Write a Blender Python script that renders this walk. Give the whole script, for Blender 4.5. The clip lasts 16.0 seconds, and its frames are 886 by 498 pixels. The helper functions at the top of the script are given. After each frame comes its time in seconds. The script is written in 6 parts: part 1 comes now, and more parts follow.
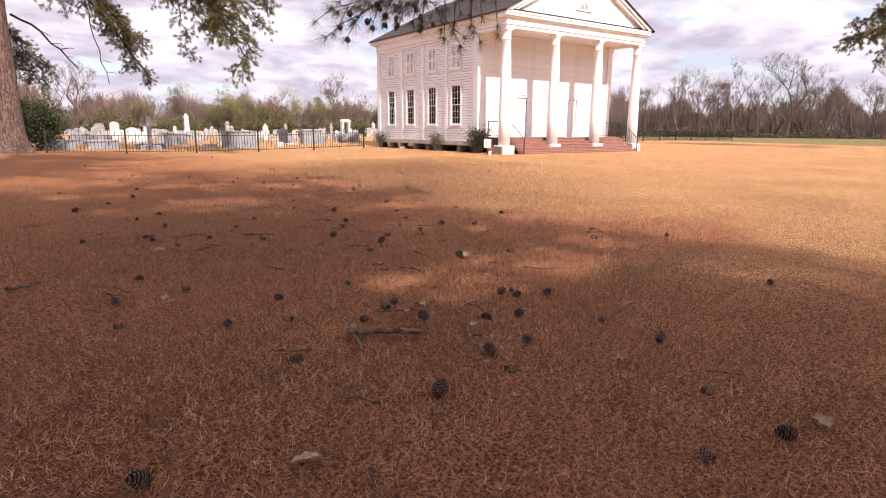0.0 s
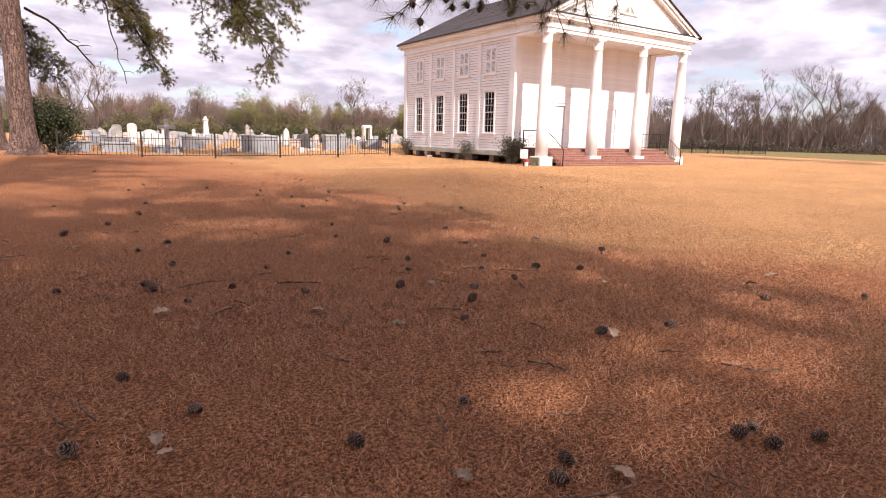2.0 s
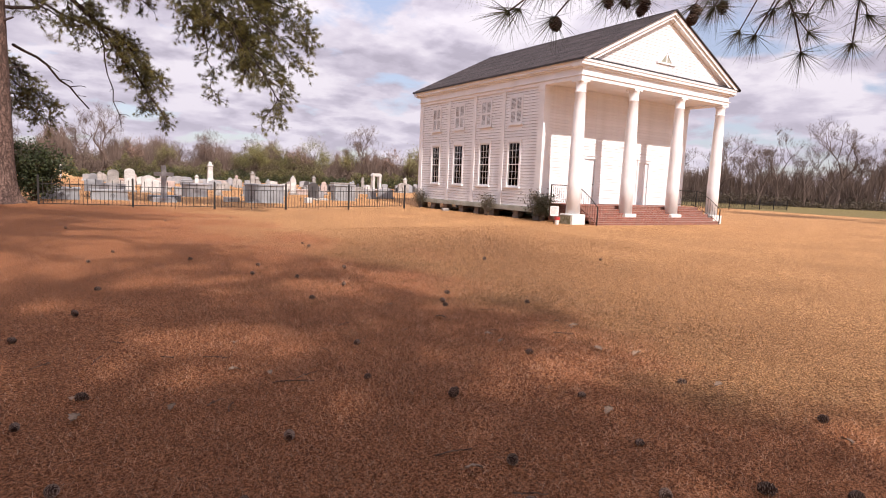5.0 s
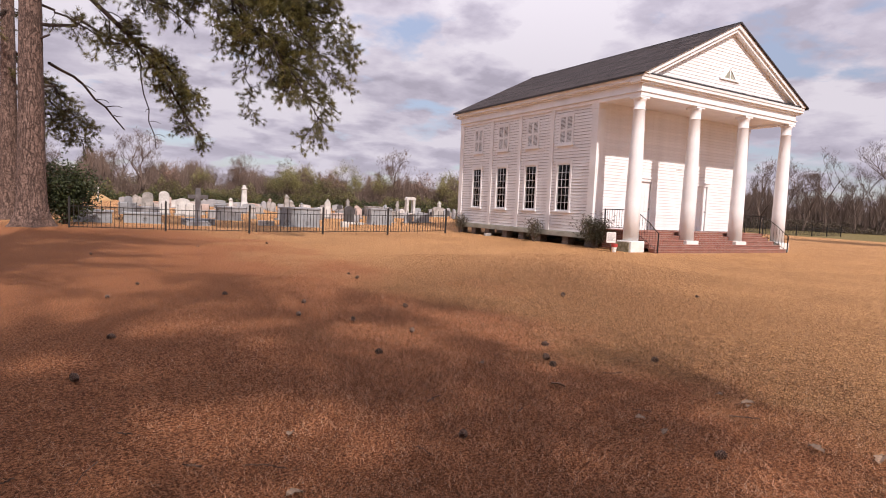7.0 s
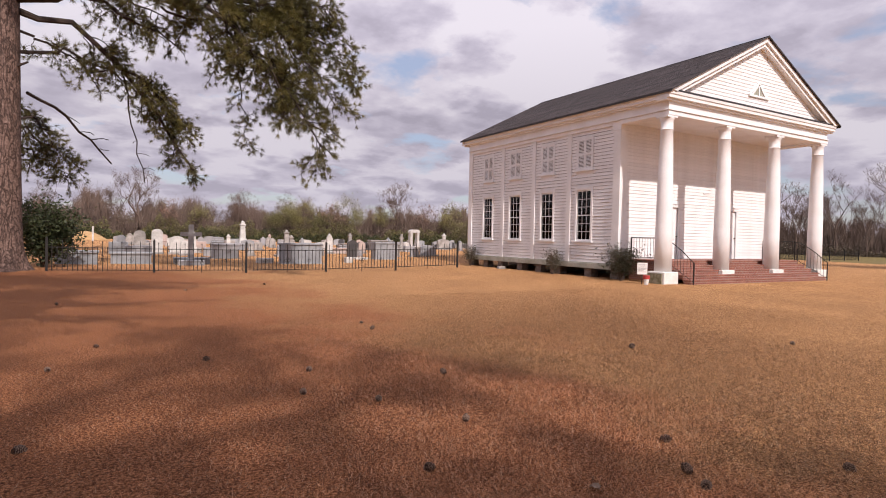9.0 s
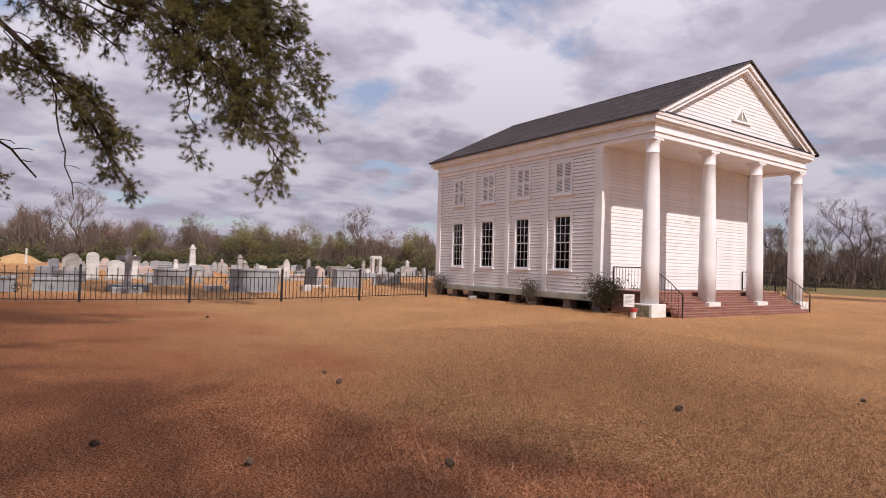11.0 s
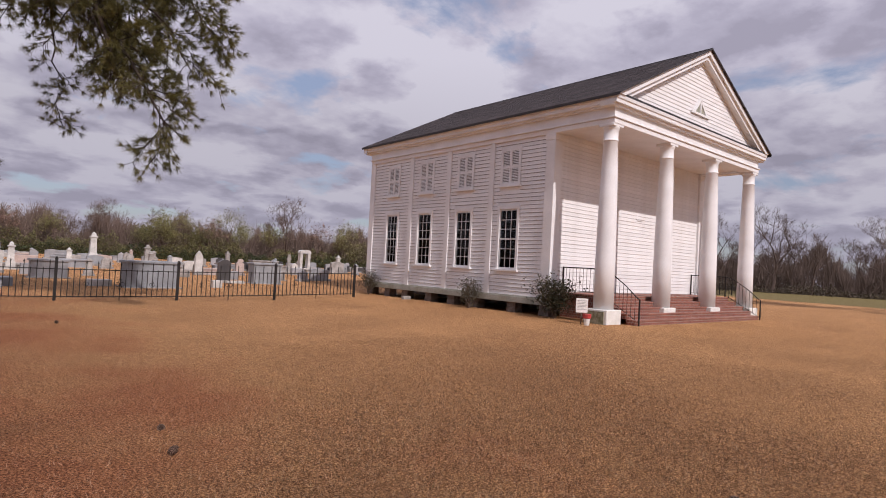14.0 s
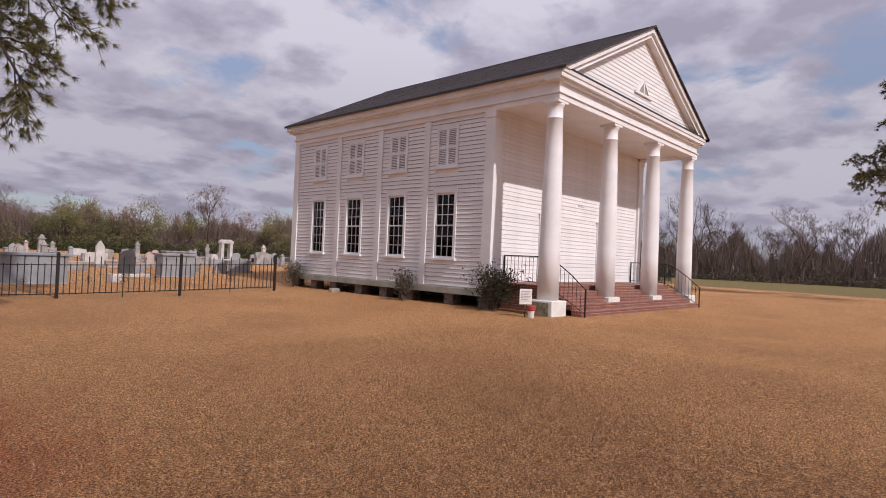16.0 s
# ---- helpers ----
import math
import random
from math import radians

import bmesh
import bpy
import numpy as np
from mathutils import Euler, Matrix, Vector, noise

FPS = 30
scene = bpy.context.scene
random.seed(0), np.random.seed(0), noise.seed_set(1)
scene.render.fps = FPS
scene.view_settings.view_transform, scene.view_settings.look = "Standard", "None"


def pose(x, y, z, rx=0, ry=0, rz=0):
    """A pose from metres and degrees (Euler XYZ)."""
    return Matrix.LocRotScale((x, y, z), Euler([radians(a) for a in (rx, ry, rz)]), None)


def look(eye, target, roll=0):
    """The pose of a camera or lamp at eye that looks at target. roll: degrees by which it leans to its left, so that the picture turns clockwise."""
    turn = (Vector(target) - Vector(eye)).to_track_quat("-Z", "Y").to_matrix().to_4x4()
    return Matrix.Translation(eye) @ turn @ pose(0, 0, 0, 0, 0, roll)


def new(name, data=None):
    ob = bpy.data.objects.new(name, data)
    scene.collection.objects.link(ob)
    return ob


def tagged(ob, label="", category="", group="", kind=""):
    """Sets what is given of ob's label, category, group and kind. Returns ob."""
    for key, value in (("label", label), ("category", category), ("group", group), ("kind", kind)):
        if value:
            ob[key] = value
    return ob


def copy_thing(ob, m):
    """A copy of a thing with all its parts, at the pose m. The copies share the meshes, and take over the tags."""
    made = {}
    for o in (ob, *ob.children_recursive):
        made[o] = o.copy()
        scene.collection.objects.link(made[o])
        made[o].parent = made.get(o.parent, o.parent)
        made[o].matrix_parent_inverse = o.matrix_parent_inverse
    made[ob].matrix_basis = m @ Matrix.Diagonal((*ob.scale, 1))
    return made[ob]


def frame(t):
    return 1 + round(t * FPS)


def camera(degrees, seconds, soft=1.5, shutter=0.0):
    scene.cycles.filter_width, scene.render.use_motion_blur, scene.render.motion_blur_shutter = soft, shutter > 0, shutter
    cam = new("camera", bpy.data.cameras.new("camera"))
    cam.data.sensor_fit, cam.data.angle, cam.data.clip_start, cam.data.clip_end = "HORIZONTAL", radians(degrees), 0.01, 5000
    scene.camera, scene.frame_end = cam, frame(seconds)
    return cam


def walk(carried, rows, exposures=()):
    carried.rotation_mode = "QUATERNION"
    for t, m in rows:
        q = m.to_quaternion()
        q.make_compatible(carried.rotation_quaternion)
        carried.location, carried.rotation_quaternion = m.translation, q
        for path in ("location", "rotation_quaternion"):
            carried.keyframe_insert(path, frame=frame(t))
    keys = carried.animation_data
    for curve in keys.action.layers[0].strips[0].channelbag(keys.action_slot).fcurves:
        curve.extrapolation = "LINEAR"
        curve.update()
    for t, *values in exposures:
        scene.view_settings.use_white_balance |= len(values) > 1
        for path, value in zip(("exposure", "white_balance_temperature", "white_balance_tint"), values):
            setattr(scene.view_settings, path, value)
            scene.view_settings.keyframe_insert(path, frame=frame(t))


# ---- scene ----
cam = camera(74.9, 16.0, 1.0)
PATH = [
    (0, (-20.439, -23.708, 1.33), (-19.317, -22.104, 0.923), 0.3),
    (0.5, (-20.333, -23.132, 1.338), (-19.232, -21.509, 0.944), -0.2),
    (1, (-20.24, -22.584, 1.335), (-19.144, -20.959, 0.942), -0.0),
    (1.5, (-20.127, -22.054, 1.348), (-19.046, -20.417, 0.958), 0.5),
    (2, (-19.99, -21.543, 1.367), (-18.904, -19.909, 0.983), 1.4),
    (2.5, (-19.833, -20.989, 1.392), (-18.727, -19.367, 1.01), 2.3),
    (3, (-19.625, -20.472, 1.444), (-18.482, -18.872, 1.078), 3.1),
    (3.5, (-19.469, -19.999, 1.514), (-18.315, -18.403, 1.166), 3.1),
    (4, (-19.259, -19.541, 1.572), (-18.12, -17.929, 1.253), 2.9),
    (4.5, (-19.105, -19.077, 1.596), (-17.982, -17.447, 1.311), 2.7),
    (5, (-19.013, -18.591, 1.627), (-17.926, -16.928, 1.4), 2.4),
    (7.5, (-18.625, -16.178, 1.556), (-17.621, -14.454, 1.431), 2.4),
    (8, (-18.46, -15.647, 1.548), (-17.454, -13.921, 1.46), 1.9),
    (8.5, (-18.298, -15.15, 1.574), (-17.297, -13.42, 1.513), 1.6),
    (9, (-18.176, -14.62, 1.574), (-17.17, -12.891, 1.535), 1.3),
    (9.5, (-17.989, -14.11, 1.586), (-16.966, -12.391, 1.556), 1.1),
    (10, (-17.849, -13.652, 1.596), (-16.754, -11.978, 1.618), 1.8),
    (12.5, (-16.595, -11.228, 1.55), (-15.454, -9.586, 1.621), 2.0),
    (13, (-16.264, -10.917, 1.553), (-15.093, -9.297, 1.623), 2.3),
    (13.5, (-16.005, -10.697, 1.57), (-14.78, -9.118, 1.636), 2.7),
    (14, (-15.714, -10.395, 1.575), (-14.417, -8.874, 1.633), 3.1),
    (14.5, (-15.39, -10.133, 1.564), (-14.028, -8.67, 1.611), 2.8),
    (15, (-15.08, -9.732, 1.552), (-13.675, -8.309, 1.601), 3.5),
    (15.5, (-14.761, -9.391, 1.563), (-13.322, -8.002, 1.6), 3.3),
    (16, (-14.473, -9.068, 1.56), (-13.009, -7.706, 1.593), 2.6),
]
walk(cam, [(t, look(eye, target, roll)) for t, eye, target, roll in PATH],
     [(0, 0.58, 6650, 20), (3, 0.56, 6650, 20), (5, 0.24, 6600, 20), (9, -0.12, 6550, 20), (10.2, -0.18, 6500, 20), (12.5, -0.50, 6250, 20), (16, -0.50, 6250, 20)])

# ---- light and sky ----
SUN_EL, SUN_AZ = radians(42.0), radians(-5.5)      # the light travels towards +y, a little towards +x
sun_way = Vector((-math.sin(SUN_AZ) * math.cos(SUN_EL), math.cos(SUN_EL) * math.cos(SUN_AZ), -math.sin(SUN_EL)))
sun = new("sun", bpy.data.lights.new("sun", "SUN"))
sun.data.energy, sun.data.angle, sun.data.color = 4.7, radians(0.9), (1.0, 0.93, 0.83)
sun.matrix_world = look((0, 0, 40), Vector((0, 0, 40)) + sun_way)


def nd(tree, kind, **given):
    n = tree.nodes.new(kind)
    for k, v in given.items():
        if k in n.inputs:
            n.inputs[k].default_value = v
    return n


def ramp(tree, source, stops):
    r = tree.nodes.new("ShaderNodeValToRGB")
    while len(r.color_ramp.elements) < len(stops):
        r.color_ramp.elements.new(0.5)
    for e, (p, c) in zip(r.color_ramp.elements, stops):
        e.position, e.color = p, (*c, 1) if len(c) == 3 else c
    tree.links.new(source, r.inputs[0])
    return r.outputs[0]


def calc(tree, op, a, b=None):
    n = tree.nodes.new("ShaderNodeMath")
    n.operation = op
    for i, v in enumerate((a, b)):
        if v is None:
            continue
        if isinstance(v, (int, float)):
            n.inputs[i].default_value = v
        else:
            tree.links.new(v, n.inputs[i])
    return n.outputs[0]


def blend(tree, fac, a, b, how="MIX"):
    n = tree.nodes.new("ShaderNodeMix")
    n.data_type, n.blend_type = "RGBA", how
    for i, v in ((0, fac), (6, a), (7, b)):
        if isinstance(v, (int, float)):
            n.inputs[i].default_value = v
        elif isinstance(v, (tuple, list)):
            n.inputs[i].default_value = (*v, 1)
        else:
            tree.links.new(v, n.inputs[i])
    return n.outputs[2]


def noise_of(tree, vec, scale, detail=4.0, rough=0.55, warp=0.0):
    n = nd(tree, "ShaderNodeTexNoise", Scale=scale, Detail=detail, Roughness=rough, Distortion=warp)
    tree.links.new(vec, n.inputs["Vector"])
    return n.outputs["Fac"]


def make_sky():
    w = bpy.data.worlds.new("sky")
    scene.world = w
    w.use_nodes = True
    t = w.node_tree
    t.nodes.clear()
    sky = t.nodes.new("ShaderNodeTexSky")
    sky.sky_type, sky.sun_disc = "NISHITA", False
    sky.sun_elevation, sky.sun_rotation = SUN_EL, math.pi - SUN_AZ
    sky.air_density, sky.dust_density = 1.0, 1.5
    co = t.nodes.new("ShaderNodeTexCoord")
    sep = t.nodes.new("ShaderNodeSeparateXYZ")
    t.links.new(co.outputs["Generated"], sep.inputs[0])
    up = calc(t, "ADD", calc(t, "MAXIMUM", sep.outputs[2], 0.0), 0.22)
    flat = t.nodes.new("ShaderNodeCombineXYZ")
    t.links.new(calc(t, "DIVIDE", sep.outputs[0], up), flat.inputs[0])
    t.links.new(calc(t, "DIVIDE", sep.outputs[1], up), flat.inputs[1])
    drift = t.nodes.new("ShaderNodeVectorMath")
    drift.inputs[1].default_value = (5.3, 2.1, 0.0)
    t.links.new(flat.outputs[0], drift.inputs[0])
    v = drift.outputs[0]
    cover = noise_of(t, v, 1.75, 8.0, 0.54, 0.2)
    heap = nd(t, "ShaderNodeTexVoronoi", Scale=5.2)
    heap.feature = "SMOOTH_F1"
    heap.inputs["Smoothness"].default_value = 0.7
    wob = nd(t, "ShaderNodeTexNoise", Scale=4.5, Detail=7.0, Roughness=0.58)
    t.links.new(v, wob.inputs["Vector"])
    push = t.nodes.new("ShaderNodeVectorMath")
    push.operation = "MULTIPLY_ADD"
    push.inputs[1].default_value = (0.5, 0.5, 0.0)
    t.links.new(wob.outputs["Color"], push.inputs[0])
    t.links.new(v, push.inputs[2])
    t.links.new(push.outputs[0], heap.inputs["Vector"])
    thick = calc(t, "ADD", calc(t, "MULTIPLY", noise_of(t, v, 1.8, 8.0, 0.56, 0.1), 0.85), calc(t, "MULTIPLY", heap.outputs["Distance"], 0.32))
    cloud = ramp(t, cover, [(0.37, (0, 0, 0)), (0.44, (1, 1, 1))])
    shade = ramp(t, thick, [(0.43, (3.4, 3.3, 3.85)), (0.51, (4.1, 4.0, 4.6)), (0.57, (4.8, 4.7, 5.25)), (0.66, (5.9, 5.85, 6.2))])
    low = ramp(t, sep.outputs[2], [(0.0, (1, 1, 1)), (0.16, (0, 0, 0))])
    shade = blend(t, calc(t, "MULTIPLY", low, 0.45), shade, (4.5, 4.5, 5.1))
    hue = blend(t, 0.35, sky.outputs[0], (4.6, 4.9, 5.6))
    col = blend(t, cloud, hue, shade)
    # the cloud deck is thicker, so darker, towards the horizon
    rise = ramp(t, sep.outputs[2], [(0.02, (0.86, 0.86, 0.87)), (0.20, (0.88, 0.88, 0.88)), (0.34, (1.08, 1.08, 1.08)), (0.7, (1.2, 1.2, 1.2))])
    col = blend(t, 1.0, col, rise, "MULTIPLY")
    bg = t.nodes.new("ShaderNodeBackground")
    bg.inputs["Strength"].default_value = 0.14
    t.links.new(col, bg.inputs["Color"])
    out = t.nodes.new("ShaderNodeOutputWorld")
    t.links.new(bg.outputs[0], out.inputs[0])


make_sky()


# ---- materials ----
def material(name, a, b, scale=3.0, fine=40.0, rough=0.8, bump=0.2, metallic=0.0, grain=0.35, island=0.0, random_=0.0, world=False, spec=0.4):
    """Two colours in large patches, a fine grain and a fine relief."""
    m = bpy.data.materials.new(name)
    m.use_nodes = True
    t = m.node_tree
    p = t.nodes["Principled BSDF"]
    if world:
        v = t.nodes.new("ShaderNodeNewGeometry").outputs["Position"]
    else:
        v = t.nodes.new("ShaderNodeTexCoord").outputs["Object"]
    big = ramp(t, noise_of(t, v, scale), [(0.35, (0, 0, 0)), (0.65, (1, 1, 1))])
    small = noise_of(t, v, fine, 3.0)
    col = blend(t, big, a, b)
    col = blend(t, grain, col, ramp(t, small, [(0.3, (0.35, 0.35, 0.35)), (0.7, (1.25, 1.25, 1.25))]), "MULTIPLY")
    if island:
        g = t.nodes.new("ShaderNodeNewGeometry").outputs["Random Per Island"]
        k = 1 - island
        col = blend(t, 1.0, col, ramp(t, g, [(0, (k, k, k)), (1, (1 + island, 1 + island, 1 + island))]), "MULTIPLY")
    if random_:
        g = t.nodes.new("ShaderNodeObjectInfo").outputs["Random"]
        k = 1 - random_
        col = blend(t, 1.0, col, ramp(t, g, [(0, (k, k, k)), (1, (1, 1, 1))]), "MULTIPLY")
    t.links.new(col, p.inputs["Base Color"])
    p.inputs["Roughness"].default_value, p.inputs["Metallic"].default_value = rough, metallic
    p.inputs["Specular IOR Level"].default_value = spec
    if bump:
        n = nd(t, "ShaderNodeBump", Strength=bump, Distance=0.02)
        t.links.new(small, n.inputs["Height"])
        t.links.new(n.outputs[0], p.inputs["Normal"])
    return m


def leaf_material(name, a, b, through_=0.3, rough=0.6, island=0.5):
    m = material(name, a, b, scale=1.3, fine=9.0, rough=rough, bump=0.0, grain=0.2, island=island)
    t = m.node_tree
    p = t.nodes["Principled BSDF"]
    tr = t.nodes.new("ShaderNodeBsdfTranslucent")
    tr.inputs[0].default_value = (*[min(1, c * 1.3) for c in b], 1)
    mix = t.nodes.new("ShaderNodeMixShader")
    mix.inputs[0].default_value = through_
    t.links.new(p.outputs[0], mix.inputs[1])
    t.links.new(tr.outputs[0], mix.inputs[2])
    t.links.new(mix.outputs[0], t.nodes["Material Output"].inputs[0])
    return m


def litter_mask(t, big):
    """Where pine litter reddens the lawn: under the pines, fading towards the church."""
    v = t.nodes.new("ShaderNodeNewGeometry").outputs["Position"]
    sep = t.nodes.new("ShaderNodeSeparateXYZ")
    t.links.new(v, sep.inputs[0])
    edge = calc(t, "ADD", calc(t, "MULTIPLY", calc(t, "ADD", sep.outputs[0], 12.2), -0.20), calc(t, "MULTIPLY", calc(t, "SUBTRACT", big, 0.5), 2.4))
    edge = calc(t, "ADD", edge, calc(t, "MULTIPLY", calc(t, "ADD", sep.outputs[1], 16.0), -0.004))
    return calc(t, "MULTIPLY", ramp(t, edge, [(0.05, (0, 0, 0)), (0.55, (1, 1, 1))]), ramp(t, calc(t, "MULTIPLY", sep.outputs[1], 0.05), [(0.42, (1, 1, 1)), (0.75, (0, 0, 0))]))


def blade_material():
    """Dry grass: each blade takes its own tone between dead brown and pale straw, redder among pine litter; the darkest
    tones stand in for shade among the blades.
    """
    m = leaf_material("dormant_grass_blades", (0.4, 0.2, 0.1), (0.45, 0.25, 0.12), 0.2, 0.8, 0.0)
    t = m.node_tree
    geo = t.nodes.new("ShaderNodeNewGeometry")
    g, v = geo.outputs["Random Per Island"], geo.outputs["Position"]
    col = ramp(t, g, [(0.0, (0.020, 0.009, 0.005)), (0.36, (0.085, 0.038, 0.019)), (0.64, (0.31, 0.153, 0.068)), (0.88, (0.62, 0.37, 0.20)), (0.95, (0.78, 0.56, 0.36)), (1.0, (0.26, 0.25, 0.10))])
    red = ramp(t, g, [(0.0, (0.016, 0.006, 0.004)), (0.30, (0.12, 0.043, 0.021)), (0.60, (0.47, 0.175, 0.080)), (0.86, (0.82, 0.42, 0.235)), (1.0, (0.90, 0.62, 0.43))])
    col = blend(t, calc(t, "MULTIPLY", litter_mask(t, noise_of(t, v, 0.35, 4.0)), 0.8), col, red)
    clump = ramp(t, noise_of(t, v, 30.0, 5.0, 0.8, 0.6), [(0.38, (0.48, 0.46, 0.44)), (0.5, (0.98, 0.98, 0.97)), (0.62, (1.32, 1.32, 1.30))])
    col = blend(t, 0.6, col, clump, "MULTIPLY")
    # broad patches, kept low overall to paint in the blades' self-shadowing
    broad = ramp(t, noise_of(t, v, 3.2, 4.0, 0.6), [(0.36, (0.60, 0.555, 0.535)), (0.64, (1.03, 0.99, 0.97))])
    col = blend(t, 0.8, col, broad, "MULTIPLY")
    t.links.new(col, t.nodes["Principled BSDF"].inputs["Base Color"])
    return m


def ground_material():
    m = bpy.data.materials.new("dormant_lawn")
    m.use_nodes = True
    t = m.node_tree
    p = t.nodes["Principled BSDF"]
    v = t.nodes.new("ShaderNodeNewGeometry").outputs["Position"]
    sep = t.nodes.new("ShaderNodeSeparateXYZ")
    t.links.new(v, sep.inputs[0])
    fine, mid, big = noise_of(t, v, 48.0, 5.0, 0.8), noise_of(t, v, 11.0, 6.0, 0.8, 0.5), noise_of(t, v, 0.35, 4.0)
    lawn = ramp(t, fine, [(0.38, (0.072, 0.032, 0.015)), (0.48, (0.36, 0.180, 0.078)), (0.57, (0.84, 0.50, 0.245))])
    lawn = blend(t, 0.75, lawn, ramp(t, mid, [(0.38, (0.50, 0.47, 0.45)), (0.62, (1.24, 1.22, 1.18))]), "MULTIPLY")
    lawn = blend(t, 0.7, lawn, ramp(t, big, [(0.35, (0.80, 0.76, 0.72)), (0.65, (1.12, 1.10, 1.04))]), "MULTIPLY")
    straw = ramp(t, fine, [(0.37, (0.055, 0.019, 0.009)), (0.49, (0.23, 0.080, 0.035)), (0.60, (0.62, 0.26, 0.118))])
    col = blend(t, calc(t, "MULTIPLY", litter_mask(t, big), 0.85), lawn, straw)
    green = ramp(t, fine, [(0.3, (0.095, 0.080, 0.032)), (0.7, (0.26, 0.20, 0.085))])
    far = calc(t, "ADD", calc(t, "ADD", calc(t, "MULTIPLY", sep.outputs[0], 0.12), calc(t, "MULTIPLY", sep.outputs[1], -0.03)), calc(t, "MULTIPLY", big, 0.6))
    col = blend(t, ramp(t, calc(t, "SUBTRACT", far, 4.9), [(0.4, (0, 0, 0)), (0.6, (1, 1, 1))]), col, green)
    t.links.new(col, p.inputs["Base Color"])
    p.inputs["Roughness"].default_value, p.inputs["Specular IOR Level"].default_value = 0.95, 0.15
    n = nd(t, "ShaderNodeBump", Strength=1.0, Distance=0.035)
    t.links.new(calc(t, "ADD", fine, calc(t, "MULTIPLY", mid, 0.8)), n.inputs["Height"])
    t.links.new(n.outputs[0], p.inputs["Normal"])
    return m


def shingle_material():
    m = bpy.data.materials.new("weathered_shingle")
    m.use_nodes = True
    t = m.node_tree
    p = t.nodes["Principled BSDF"]
    co = t.nodes.new("ShaderNodeTexCoord").outputs["UV"]
    br = nd(t, "ShaderNodeTexBrick", Scale=1.0)
    br.inputs["Brick Width"].default_value, br.inputs["Row Height"].default_value = 0.30, 0.145
    br.inputs["Mortar Size"].default_value, br.inputs["Bias"].default_value = 0.008, 0.0
    for k, c in (("Color1", (0.085, 0.070, 0.070)), ("Color2", (0.055, 0.045, 0.046)), ("Mortar", (0.018, 0.016, 0.017))):
        br.inputs[k].default_value = (*c, 1)
    t.links.new(co, br.inputs["Vector"])
    v = t.nodes.new("ShaderNodeTexCoord").outputs["Object"]
    col = blend(t, 0.6, br.outputs[0], ramp(t, noise_of(t, v, 0.9, 5.0), [(0.3, (0.7, 0.68, 0.68)), (0.7, (1.3, 1.27, 1.25))]), "MULTIPLY")
    t.links.new(col, p.inputs["Base Color"])
    p.inputs["Roughness"].default_value, p.inputs["Specular IOR Level"].default_value = 0.95, 0.15
    n = nd(t, "ShaderNodeBump", Strength=0.5, Distance=0.01)
    t.links.new(noise_of(t, v, 120.0, 2.0), n.inputs["Height"])
    t.links.new(n.outputs[0], p.inputs["Normal"])
    return m


def brick_material():
    m = bpy.data.materials.new("red_brick")
    m.use_nodes = True
    t = m.node_tree
    p = t.nodes["Principled BSDF"]
    v = t.nodes.new("ShaderNodeTexCoord").outputs["UV"]
    br = nd(t, "ShaderNodeTexBrick", Scale=1.0)
    br.inputs["Brick Width"].default_value, br.inputs["Row Height"].default_value = 0.11, 0.086
    br.inputs["Mortar Size"].default_value = 0.009
    for k, c in (("Color1", (0.30, 0.095, 0.060)), ("Color2", (0.20, 0.060, 0.042)), ("Mortar", (0.34, 0.27, 0.23))):
        br.inputs[k].default_value = (*c, 1)
    t.links.new(v, br.inputs["Vector"])
    o = t.nodes.new("ShaderNodeTexCoord").outputs["Object"]
    col = blend(t, 0.5, br.outputs[0], ramp(t, noise_of(t, o, 2.5, 5.0), [(0.3, (0.6, 0.58, 0.56)), (0.7, (1.3, 1.3, 1.3))]), "MULTIPLY")
    t.links.new(col, p.inputs["Base Color"])
    p.inputs["Roughness"].default_value = 0.85
    n = nd(t, "ShaderNodeBump", Strength=0.6, Distance=0.01)
    n.invert = True
    t.links.new(br.outputs["Fac"], n.inputs["Height"])
    t.links.new(n.outputs[0], p.inputs["Normal"])
    return m


